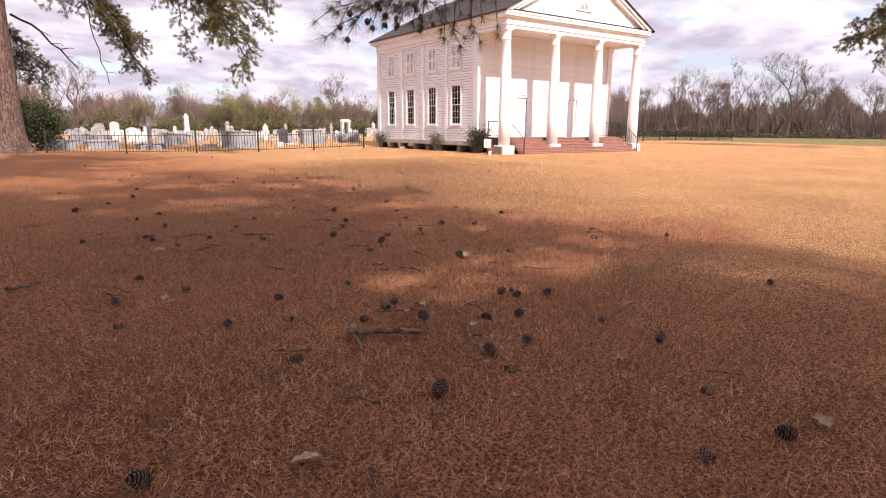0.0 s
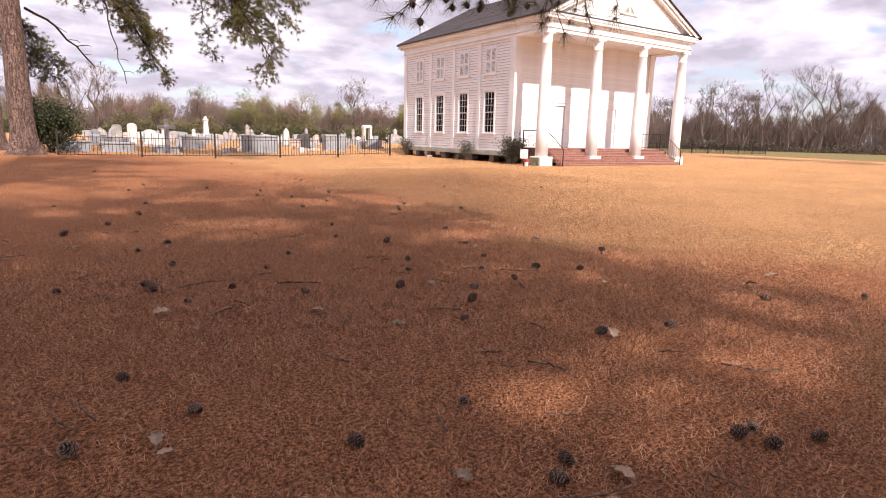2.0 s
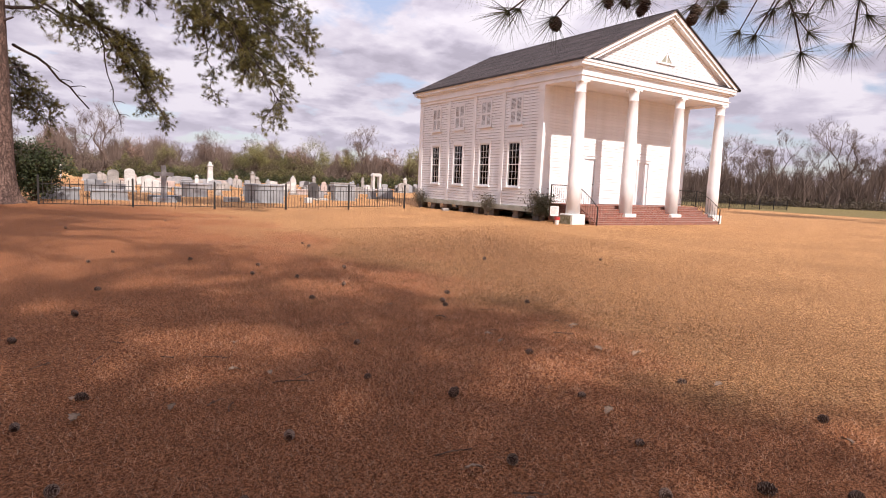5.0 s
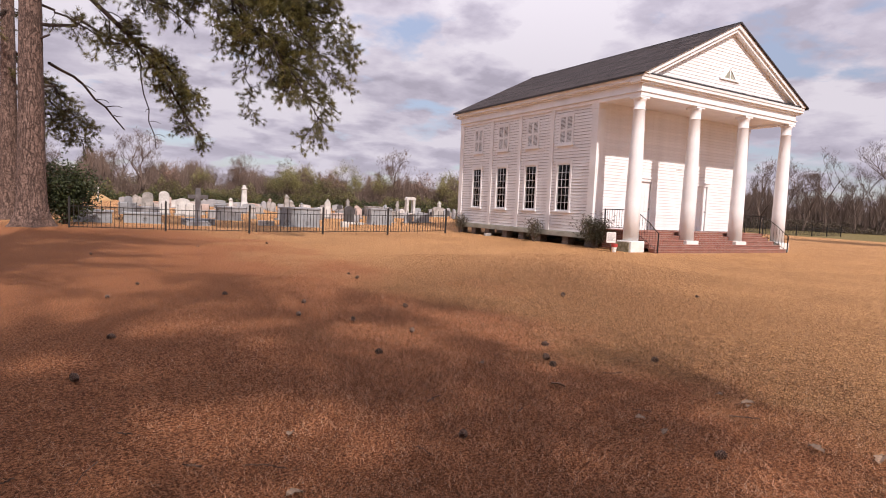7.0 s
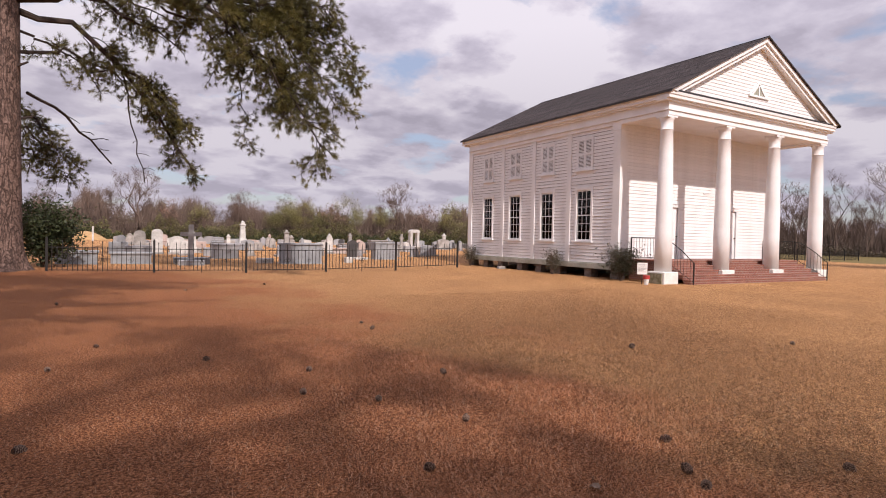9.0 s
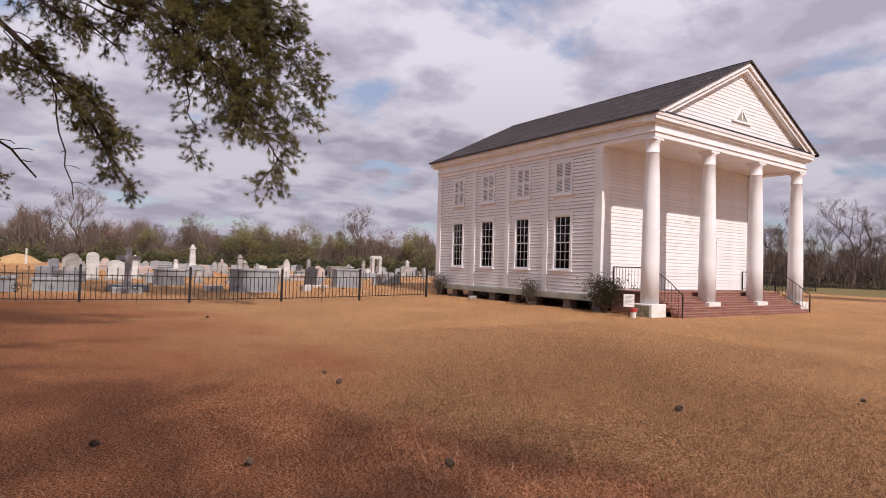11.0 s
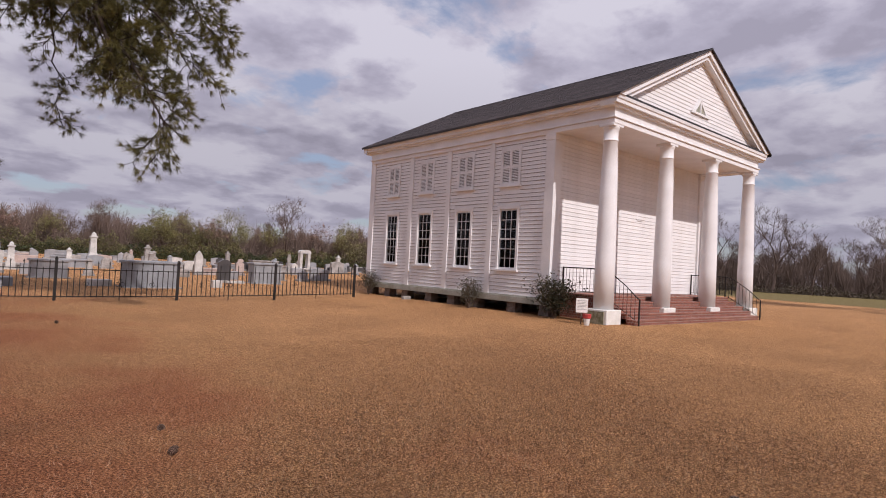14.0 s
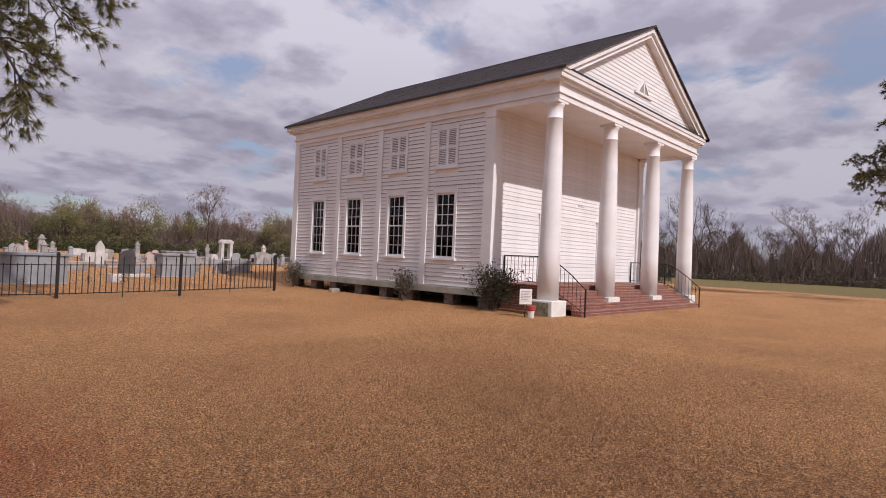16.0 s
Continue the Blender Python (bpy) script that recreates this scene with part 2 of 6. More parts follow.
def bark_material():
    m = bpy.data.materials.new("pine_bark")
    m.use_nodes = True
    t = m.node_tree
    p = t.nodes["Principled BSDF"]
    v = t.nodes.new("ShaderNodeTexCoord").outputs["Object"]
    mp = t.nodes.new("ShaderNodeMapping")
    mp.inputs["Scale"].default_value = (1.0, 1.0, 0.30)
    t.links.new(v, mp.inputs[0])
    vo = nd(t, "ShaderNodeTexVoronoi", Scale=7.5)
    vo.feature = "DISTANCE_TO_EDGE"
    warp = t.nodes.new("ShaderNodeVectorMath")
    nz = nd(t, "ShaderNodeTexNoise", Scale=6.0, Detail=3.0)
    t.links.new(mp.outputs[0], nz.inputs["Vector"])
    sc = t.nodes.new("ShaderNodeVectorMath")
    sc.operation = "SCALE"
    sc.inputs["Scale"].default_value = 0.42
    t.links.new(nz.outputs["Color"], sc.inputs[0])
    t.links.new(mp.outputs[0], warp.inputs[0])
    t.links.new(sc.outputs[0], warp.inputs[1])
    t.links.new(warp.outputs[0], vo.inputs["Vector"])
    crack = ramp(t, vo.outputs["Distance"], [(0.0, (0, 0, 0)), (0.11, (1, 1, 1))])
    small = noise_of(t, v, 14.0, 5.0)
    plate = ramp(t, small, [(0.3, (0.090, 0.052, 0.041)), (0.55, (0.17, 0.108, 0.086)), (0.75, (0.28, 0.195, 0.16))])
    t.links.new(blend(t, crack, (0.055, 0.032, 0.025), plate), p.inputs["Base Color"])
    p.inputs["Roughness"].default_value = 0.92
    n = nd(t, "ShaderNodeBump", Strength=0.9, Distance=0.04)
    t.links.new(calc(t, "ADD", crack, calc(t, "MULTIPLY", small, 0.5)), n.inputs["Height"])
    t.links.new(n.outputs[0], p.inputs["Normal"])
    return m


def glass_material():
    m = bpy.data.materials.new("old_window_glass")
    m.use_nodes = True
    t = m.node_tree
    p = t.nodes["Principled BSDF"]
    p.inputs["Base Color"].default_value = (0.34, 0.36, 0.36, 1)
    p.inputs["IOR"].default_value = 1.3
    p.inputs["Roughness"].default_value, p.inputs["Transmission Weight"].default_value = 0.03, 1.0
    v = t.nodes.new("ShaderNodeTexCoord").outputs["Object"]
    n = nd(t, "ShaderNodeBump", Strength=0.15, Distance=0.01)
    t.links.new(noise_of(t, v, 4.0, 2.0), n.inputs["Height"])
    t.links.new(n.outputs[0], p.inputs["Normal"])
    return m


M_LAWN = ground_material()
M_WHITE = material("white_paint", (0.82, 0.825, 0.84), (0.74, 0.74, 0.745), 1.2, 30.0, 0.55, 0.12, grain=0.12)
# grey that paints in the shade under board laps and behind louvres
M_GAPSHADE = material("lap_and_louvre_shade", (0.30, 0.285, 0.27), (0.20, 0.19, 0.175), 3.0, 30.0, 0.9, 0.1)
M_BOARD = material("white_clapboard_paint", (0.84, 0.84, 0.85), (0.76, 0.755, 0.76), 1.5, 22.0, 0.6, 0.15, grain=0.14, random_=0.08)
M_SKIRT = material("grey_green_sill_paint", (0.42, 0.42, 0.37), (0.30, 0.31, 0.25), 2.0, 25.0, 0.8, 0.2)
M_SHINGLE, M_BRICK, M_BARK, M_GLASS = shingle_material(), brick_material(), bark_material(), glass_material()
M_DARKEDGE = material("dark_roof_edge", (0.035, 0.032, 0.035), (0.05, 0.047, 0.05), 4.0, 50.0, 0.7, 0.2)
M_IRON = material("black_iron", (0.009, 0.008, 0.008), (0.02, 0.017, 0.015), 6.0, 60.0, 0.6, 0.15)
M_PLINTH = material("whitewashed_stucco", (0.80, 0.79, 0.76), (0.68, 0.67, 0.63), 3.0, 30.0, 0.85, 0.35, grain=0.25)
M_MOSSY = material("mossy_rough_masonry", (0.36, 0.33, 0.24), (0.17, 0.16, 0.09), 7.0, 30.0, 0.95, 0.6)
M_BLOCK = material("grey_pier_block", (0.22, 0.19, 0.17), (0.13, 0.10, 0.085), 4.0, 30.0, 0.95, 0.4)
# the room's gloom is put into this near-black colour
M_INSIDE = material("interior_gloom", (0.06, 0.048, 0.042), (0.04, 0.033, 0.03), 1.0, 20.0, 0.9, 0.1)
M_MARBLE = material("white_marble", (0.64, 0.63, 0.61), (0.44, 0.43, 0.41), 2.0, 18.0, 0.6, 0.2, grain=0.3)
M_GRANITE = material("grey_granite", (0.36, 0.36, 0.37), (0.25, 0.26, 0.28), 2.0, 40.0, 0.55, 0.2, grain=0.4)
M_BLUEGRAN = material("blue_grey_granite", (0.33, 0.35, 0.37), (0.24, 0.255, 0.275), 2.0, 40.0, 0.45, 0.15, grain=0.35)
M_STONE = material("weathered_grave_stone", (0.42, 0.40, 0.38), (0.24, 0.225, 0.21), 2.5, 25.0, 0.85, 0.35, grain=0.4)
M_DARKSTONE = material("dark_polished_granite", (0.055, 0.055, 0.06), (0.09, 0.085, 0.085), 2.0, 40.0, 0.35, 0.1)
M_PINKSTONE = material("pinkish_grave_stone", (0.52, 0.42, 0.38), (0.40, 0.32, 0.29), 2.5, 25.0, 0.8, 0.3)
M_NEEDLE = leaf_material("pine_needles", (0.030, 0.032, 0.011), (0.185, 0.160, 0.048), 0.2, 0.5, 0.75)
M_NEEDLE_DRY = leaf_material("pine_needles_near", (0.045, 0.05, 0.022), (0.12, 0.11, 0.05), 0.25)
M_LIMB = material("dark_pine_limb", (0.030, 0.020, 0.017), (0.065, 0.046, 0.038), 3.0, 30.0, 0.9, 0.3)
M_TWIG = material("grey_brown_twig", (0.10, 0.07, 0.055), (0.17, 0.125, 0.10), 3.0, 30.0, 0.9, 0.3)
M_CONETIP = material("pale_cone_tips", (0.40, 0.28, 0.21), (0.22, 0.145, 0.11), 40.0, 120.0, 0.8, 0.2, random_=0.3)
M_CONE = material("pine_cone_scales", (0.050, 0.024, 0.016), (0.13, 0.068, 0.045), 25.0, 90.0, 0.85, 0.3, island=0.45, random_=0.3)
M_STICK = material("weathered_stick", (0.045, 0.023, 0.015), (0.23, 0.14, 0.095), 22.0, 90.0, 0.9, 0.4)
M_BARETWIG = material("bare_winter_twigs", (0.095, 0.066, 0.054), (0.185, 0.135, 0.11), 0.4, 6.0, 0.9, 0.0)
M_BUDS = leaf_material("spring_buds", (0.15, 0.15, 0.055), (0.29, 0.27, 0.11), 0.35)
M_REDBUD = leaf_material("reddish_buds", (0.22, 0.13, 0.10), (0.32, 0.21, 0.16), 0.3)
M_EVERGREEN = leaf_material("dark_evergreen", (0.020, 0.030, 0.012), (0.060, 0.075, 0.028), 0.2)
M_BRUSH = leaf_material("winter_brush", (0.12, 0.088, 0.062), (0.21, 0.16, 0.115), 0.25)
M_OLIVE = leaf_material("olive_scrub", (0.075, 0.080, 0.030), (0.22, 0.205, 0.080), 0.25)
M_BRUSHDARK = leaf_material("dark_hedgerow_brush", (0.05, 0.042, 0.030), (0.135, 0.105, 0.072), 0.2)
M_SHRUB = leaf_material("shrub_leaves", (0.020, 0.020, 0.009), (0.055, 0.050, 0.022), 0.25)
M_SHRUBDULL = leaf_material("dull_shrub_leaves", (0.040, 0.036, 0.020), (0.13, 0.105, 0.065), 0.25)
M_BLADE = blade_material()
M_GREENBLADE = leaf_material("green_weed_blades", (0.07, 0.10, 0.025), (0.16, 0.19, 0.06), 0.3, 0.8)
M_STRAW = leaf_material("pine_straw", (0.16, 0.055, 0.025), (0.36, 0.15, 0.065), 0.15, 0.7)
M_DEADLEAF = material("dry_oak_leaf", (0.42, 0.30, 0.21), (0.30, 0.19, 0.125), 9.0, 60.0, 0.8, 0.3, random_=0.35)
M_SIGN = material("faded_white_sign", (0.80, 0.79, 0.76), (0.70, 0.69, 0.66), 4.0, 40.0, 0.5, 0.05)
M_RED = material("faded_red_paint", (0.50, 0.05, 0.045), (0.36, 0.05, 0.045), 6.0, 40.0, 0.6, 0.1)
M_GREYTEXT = material("grey_lettering", (0.32, 0.31, 0.31), (0.26, 0.25, 0.25), 6.0, 40.0, 0.6, 0.0)
M_SAND = material("sandy_mound", (0.52, 0.34, 0.16), (0.42, 0.26, 0.12), 2.0, 30.0, 0.95, 0.4)


# ---- building helpers ----
def mesh_of(name, verts, faces, mat=None, uvs=None):
    me = bpy.data.meshes.new(name)
    me.from_pydata(verts, [], faces)
    if mat:
        me.materials.append(mat)
    me.update()
    return me


def thing(name, at=(0, 0, 0), rz=0.0, label="", category="", group="", kind=""):
    ob = new(name)
    ob.matrix_world = pose(*at, 0, 0, rz)
    return tagged(ob, label, category, group, kind)


def part(name, bm, mat, parent=None, label="", smooth=False):
    me = bm
    if isinstance(bm, bmesh.types.BMesh):
        bmesh.ops.recalc_face_normals(bm, faces=bm.faces)
        me = bpy.data.meshes.new(name)
        bm.to_mesh(me)
        bm.free()
    if mat and not me.materials:
        me.materials.append(mat)
    if smooth:
        for f in me.polygons:
            f.use_smooth = True
    ob = new(name, me)
    if parent:
        ob.parent = parent
    return tagged(ob, label)


def box(bm, x0, x1, y0, y1, z0, z1, bevel=0.0):
    v = [bm.verts.new((x, y, z)) for z in (z0, z1) for x, y in ((x0, y0), (x1, y0), (x1, y1), (x0, y1))]
    fs = [bm.faces.new([v[i] for i in q]) for q in ((3, 2, 1, 0), (4, 5, 6, 7), (0, 1, 5, 4), (1, 2, 6, 5), (2, 3, 7, 6), (3, 0, 4, 7))]
    if bevel:
        es = list({e for f in fs for e in f.edges})
        bmesh.ops.bevel(bm, geom=es, offset=bevel, segments=1, affect="EDGES", profile=0.5)
    return bm


def boxes(*list_, bevel=0.0):
    bm = bmesh.new()
    for b in list_:
        box(bm, *b, bevel=bevel)
    return bm


def lathe(bm, profile, n=24, x=0.0, y=0.0, cap=True):
    rings = [[bm.verts.new((x + r * math.cos(2 * math.pi * i / n), y + r * math.sin(2 * math.pi * i / n), z)) for i in range(n)] for r, z in profile]
    for a, b in zip(rings, rings[1:]):
        for i in range(n):
            bm.faces.new((a[i], a[(i + 1) % n], b[(i + 1) % n], b[i]))
    if cap:
        bm.faces.new(rings[0][::-1])
        bm.faces.new(rings[-1])
    return bm


def prism(bm, outline, a, b, axis="y"):
    """An outline in two axes pushed from a to b along the third."""
    def at(p, d):
        return {"y": (p[0], d, p[1]), "x": (d, p[0], p[1]), "z": (p[0], p[1], d)}[axis]
    A, B = [bm.verts.new(at(p, a)) for p in outline], [bm.verts.new(at(p, b)) for p in outline]
    n = len(outline)
    bm.faces.new(A), bm.faces.new(B[::-1])
    for i in range(n):
        bm.faces.new((A[i], B[i], B[(i + 1) % n], A[(i + 1) % n]))
    return bm


class Soup:
    """Collects tubes, needles and leaves, and turns them into one mesh."""

    def __init__(self):
        self.v, self.f = [], []

    def tube(self, pts, r0, r1, n=5):
        pts = [Vector(p) for p in pts]
        base = len(self.v)
        for i, p in enumerate(pts):
            d = (pts[min(i + 1, len(pts) - 1)] - pts[max(i - 1, 0)]).normalized()
            s = d.cross(Vector((0.3, 0.2, 1)) if abs(d.z) < 0.9 else Vector((1, 0.2, 0))).normalized()
            u = s.cross(d)
            r = r0 + (r1 - r0) * i / (len(pts) - 1)
            for k in range(n):
                a = 2 * math.pi * k / n
                self.v.append(p + r * (math.cos(a) * s + math.sin(a) * u))
        for i in range(len(pts) - 1):
            for k in range(n):
                a, b = base + i * n + k, base + i * n + (k + 1) % n
                self.f.append((a, b, b + n, a + n))

    def tri(self, a, b, c):
        i = len(self.v)
        self.v += [a, b, c]
        self.f.append((i, i + 1, i + 2))

    def quad(self, a, b, c, d):
        i = len(self.v)
        self.v += [a, b, c, d]
        self.f.append((i, i + 1, i + 2, i + 3))

    def tuft(self, rng, p, way, n, length, width, spread=0.9, droop=0.15):
        """A brush of needles that fan out round way."""
        p, way = Vector(p), Vector(way).normalized()
        for _ in range(n):
            d = (way + Vector((rng.gauss(0, 1), rng.gauss(0, 1), rng.gauss(0, 1))) * spread * 0.55)
            d.z -= droop
            d.normalize()
            s = d.cross(Vector((rng.gauss(0, 1), rng.gauss(0, 1), rng.gauss(0, 1)))).normalized() * width / 2
            self.tri(p - s, p + s, p + d * length * rng.uniform(0.7, 1.15))

    def leaf(self, rng, p, size, up=0.0):
        d = Vector((rng.gauss(0, 1), rng.gauss(0, 1), rng.gauss(0, 0.7) + up)).normalized()
        s = d.cross(Vector((rng.gauss(0, 1), rng.gauss(0, 1), rng.gauss(0, 1)))).normalized()
        p = Vector(p)
        self.quad(p, p + d * size * 0.5 + s * size * 0.26, p + d * size, p + d * size * 0.5 - s * size * 0.26)

    def mesh(self, name, mat):
        return mesh_of(name, [tuple(v) for v in self.v], self.f, mat)


def bend(a, b, sag, n=7, rng=None, wob=0.0):
    a, b = Vector(a), Vector(b)
    out = []
    for i in range(n):
        t = i / (n - 1)
        p = a.lerp(b, t)
        p.z += sag * 4 * t * (1 - t)
        if rng and 0 < i < n - 1:
            p += Vector((rng.gauss(0, wob), rng.gauss(0, wob), rng.gauss(0, wob)))
        out.append(p)
    return out


# ---- ground ----
def build_ground():
    n = 90
    def axis(c):
        s = np.linspace(-1, 1, n)
        return c + np.sign(s) * (np.abs(s) * 40 + np.abs(s) ** 5 * 1600)
    xs, ys = axis(-12.0), axis(-6.0)
    verts = []
    for y in ys:
        for x in xs:
            near = math.exp(-(((x + 20.6) / 3.5) ** 2 + ((y - 10.5) / 4.5) ** 2))
            rise = 0.35 * min(1, max(0, (y - 10) / 25)) * (1 if x < 30 else 0) if abs(x) < 60 else 0
            swell = math.exp(-(((x + 3.5) / 2.6) ** 2 + ((y - 9.6) / 3.5) ** 2))
            h = 0.16 * near + 0.17 * swell + rise + 0.018 * noise.noise(Vector((x * 0.35, y * 0.35, 0)))
            if -2 < x < 14 and -3 < y < 16:
                h = min(h, 0.0)
            verts.append((x, y, h))
    faces = [(j * n + i, j * n + i + 1, (j + 1) * n + i + 1, (j + 1) * n + i) for j in range(n - 1) for i in range(n - 1)]
    g = new("ground", mesh_of("ground", verts, faces, M_LAWN))
    for f in g.data.polygons:
        f.use_smooth = True
    tagged(g, "dormant tan lawn with reddish pine litter under pines", "ground", kind="structure")


build_ground()


# ---- church ----
X0, X1, YF, YB = 0.25, 11.35, 2.6, 14.05            # outer wall faces
FLOOR, SILLZ, TOP = 0.86, 0.62, 6.44                # porch floor, bottom of the boards, underside of the architrave
MID = 5.84
LAP = 0.145


def side_windows():
    return [(4.17, 5.06), (6.69, 7.55), (9.23, 10.12), (11.72, 12.55)]


def wall_with_openings(bm, lo, hi, z0, z1, holes, put):
    """Boxes that leave the holes (a, b, za, zb) open; put turns along/z spans into a box."""
    cuts = sorted({lo, hi, *[h[0] for h in holes], *[h[1] for h in holes]})
    for a, b in zip(cuts, cuts[1:]):
        mine = sorted([h for h in holes if h[0] <= a + 1e-6 and h[1] >= b - 1e-6], key=lambda h: h[2])
        z = z0
        for h in mine:
            put(bm, a, b, z, h[2])
            z = h[3]
        put(bm, a, b, z, z1)
    return bm


def clap_mesh(length, along):
    """One lapped board, thick at its lower edge; it runs along y on the side, along x on the front."""
    t0, t1, h = 0.030 if along == "y" else 0.022, 0.006, LAP + 0.004
    pr = [(0, 0), (-t0 + 0.014, 0), (-t0, 0.013), (-t1, h), (0, h)]
    bm = bmesh.new()
    A = [bm.verts.new((p[0], 0, p[1]) if along == "y" else (0, p[0], p[1])) for p in pr]
    B = [bm.verts.new((p[0], length, p[1]) if along == "y" else (length, p[0], p[1])) for p in pr]
    bm.faces.new(A), bm.faces.new(B[::-1])
    for i in range(5):
        f = bm.faces.new((A[i], B[i], B[(i + 1) % 5], A[(i + 1) % 5]))
        # side boards: the shade line under each lap is painted on the lip
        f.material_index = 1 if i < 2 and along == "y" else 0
    bmesh.ops.recalc_face_normals(bm, faces=bm.faces)
    me = bpy.data.meshes.new("clapboard")
    bm.to_mesh(me)
    bm.free()
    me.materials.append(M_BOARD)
    me.materials.append(M_GAPSHADE)
    return me


def free_spans(lo, hi, z, holes):
    spans = [(lo, hi)]
    for a, b, za, zb in holes:
        if z + LAP > za and z < zb:
            spans = [q for s0, s1 in spans for q in ((s0, min(s1, a)), (max(s0, b), s1)) if q[1] - q[0] > 0.03]
    return spans


def lay_boards(parent, bays, z0, z1, holes, along, plane, jitter):
    rng = random.Random(jitter)
    cache = {}
    z = z0
    while z < z1 - 0.03:
        for lo, hi in bays:
            for a, b in free_spans(lo, hi, z, holes):
                key = round(b - a, 2)
                if key not in cache:
                    cache[key] = clap_mesh(b - a, along)
                ob = new("clapboard", cache[key])
                d = rng.uniform(-0.003, 0.003)
                ob.location = (plane + d, a, z) if along == "y" else (a, plane + d, z)
                ob.parent = parent
        z += LAP


def sash_window(church, y0, y1, z0, z1):
    """Two sashes of three by three panes in a plain casing, on the side wall."""
    x = X0
    w = 0.11
    win = part("window", boxes((x - 0.045, x + 0.10, y0 - w, y0, z0 - 0.02, z1 + 0.02), (x - 0.045, x + 0.10, y1, y1 + w, z0 - 0.02, z1 + 0.02), (x - 0.05, x + 0.10, y0 - w - 0.02, y1 + w + 0.02, z1 + 0.02, z1 + 0.15)), M_WHITE, church, "white casing round dark small-paned glass")
    part("window_sill", boxes((x - 0.11, x + 0.10, y0 - w - 0.06, y1 + w + 0.06, z0 - 0.10, z0 - 0.02), bevel=0.006), M_WHITE, win)
    zm = (z0 + z1) / 2
    for za, zb, dx, nm in ((z0, zm + 0.02, 0.03, "lower_sash"), (zm - 0.02, z1, 0.0, "upper_sash")):
        bm = boxes((x + dx, x + dx + 0.035, y0, y0 + 0.04, za, zb), (x + dx, x + dx + 0.035, y1 - 0.04, y1, za, zb), (x + dx, x + dx + 0.035, y0 + 0.04, y1 - 0.04, za, za + 0.045), (x + dx, x + dx + 0.035, y0 + 0.04, y1 - 0.04, zb - 0.04, zb))
        sash = part(nm, bm, M_WHITE, win)
        ys = [y0 + 0.04 + (y1 - y0 - 0.08) * i / 3 for i in range(4)]
        zs = [za + 0.045 + (zb - za - 0.085) * i / 3 for i in range(4)]
        for y in ys[1:3]:
            part("glazing_bar", boxes((x + dx + 0.004, x + dx + 0.03, y - 0.011, y + 0.011, za + 0.045, zb - 0.04)), M_WHITE, win)
        for z in zs[1:3]:
            part("glazing_bar", boxes((x + dx + 0.006, x + dx + 0.028, y0 + 0.04, y1 - 0.04, z - 0.011, z + 0.011)), M_WHITE, win)
        for i in range(3):
            for j in range(3):
                g = part("pane", boxes((x + dx + 0.015, x + dx + 0.019, ys[i] + 0.008, ys[i + 1] - 0.008, zs[j] + 0.008, zs[j + 1] - 0.008)), M_GLASS, win)
                g.visible_shadow = False


def louvre_window(church, y0, y1, z0, z1):
    """A pair of closed louvred shutters in a casing with a sill."""
    x, w = X0, 0.06
    win = part("shuttered_window", boxes((x - 0.032, x, y0 - w, y0, z0, z1), (x - 0.032, x, y1, y1 + w, z0, z1), (x - 0.036, x, y0 - w, y1 + w, z1, z1 + 0.06)), M_WHITE, church, "white casing with closed louvred shutters")
    part("window_sill", boxes((x - 0.11, x, y0 - w - 0.07, y1 + w + 0.07, z0 - 0.08, z0), bevel=0.006), M_WHITE, win)
    ym, zm = (y0 + y1) / 2, (z0 + z1) / 2
    for a, b in ((y0 + 0.004, ym - 0.004), (ym + 0.004, y1 - 0.004)):
        s = 0.055
        part("shutter", boxes((x - 0.03, x + 0.005, a, a + s, z0, z1), (x - 0.03, x + 0.005, b - s, b, z0, z1), (x - 0.03, x + 0.005, a + s, b - s, z0, z0 + 0.09), (x - 0.03, x + 0.005, a + s, b - s, z1 - 0.07, z1), (x - 0.03, x + 0.005, a + s, b - s, zm - 0.05, zm + 0.05)), M_WHITE, win)
        bm = bmesh.new()
        for za, zb in ((z0 + 0.09, zm - 0.05), (zm + 0.05, z1 - 0.07)):
            n = 9
            for i in range(n):
                z = za + (zb - za) * (i + 0.5) / n
                prism(bm, [(x - 0.028, z - 0.018), (x - 0.024, z - 0.022), (x + 0.000, z + 0.012), (x - 0.004, z + 0.016)], a + s, b - s, "y")
        part("louvre_slats", bm, M_WHITE, win)
        # grey sheet added over the wall to paint shade into the louvre gaps
        part("louvre_shade_sheet", boxes((x + 0.008, x + 0.012, a + s - 0.01, b - s + 0.01, z0 + 0.05, z1 - 0.05)), M_GAPSHADE, win)


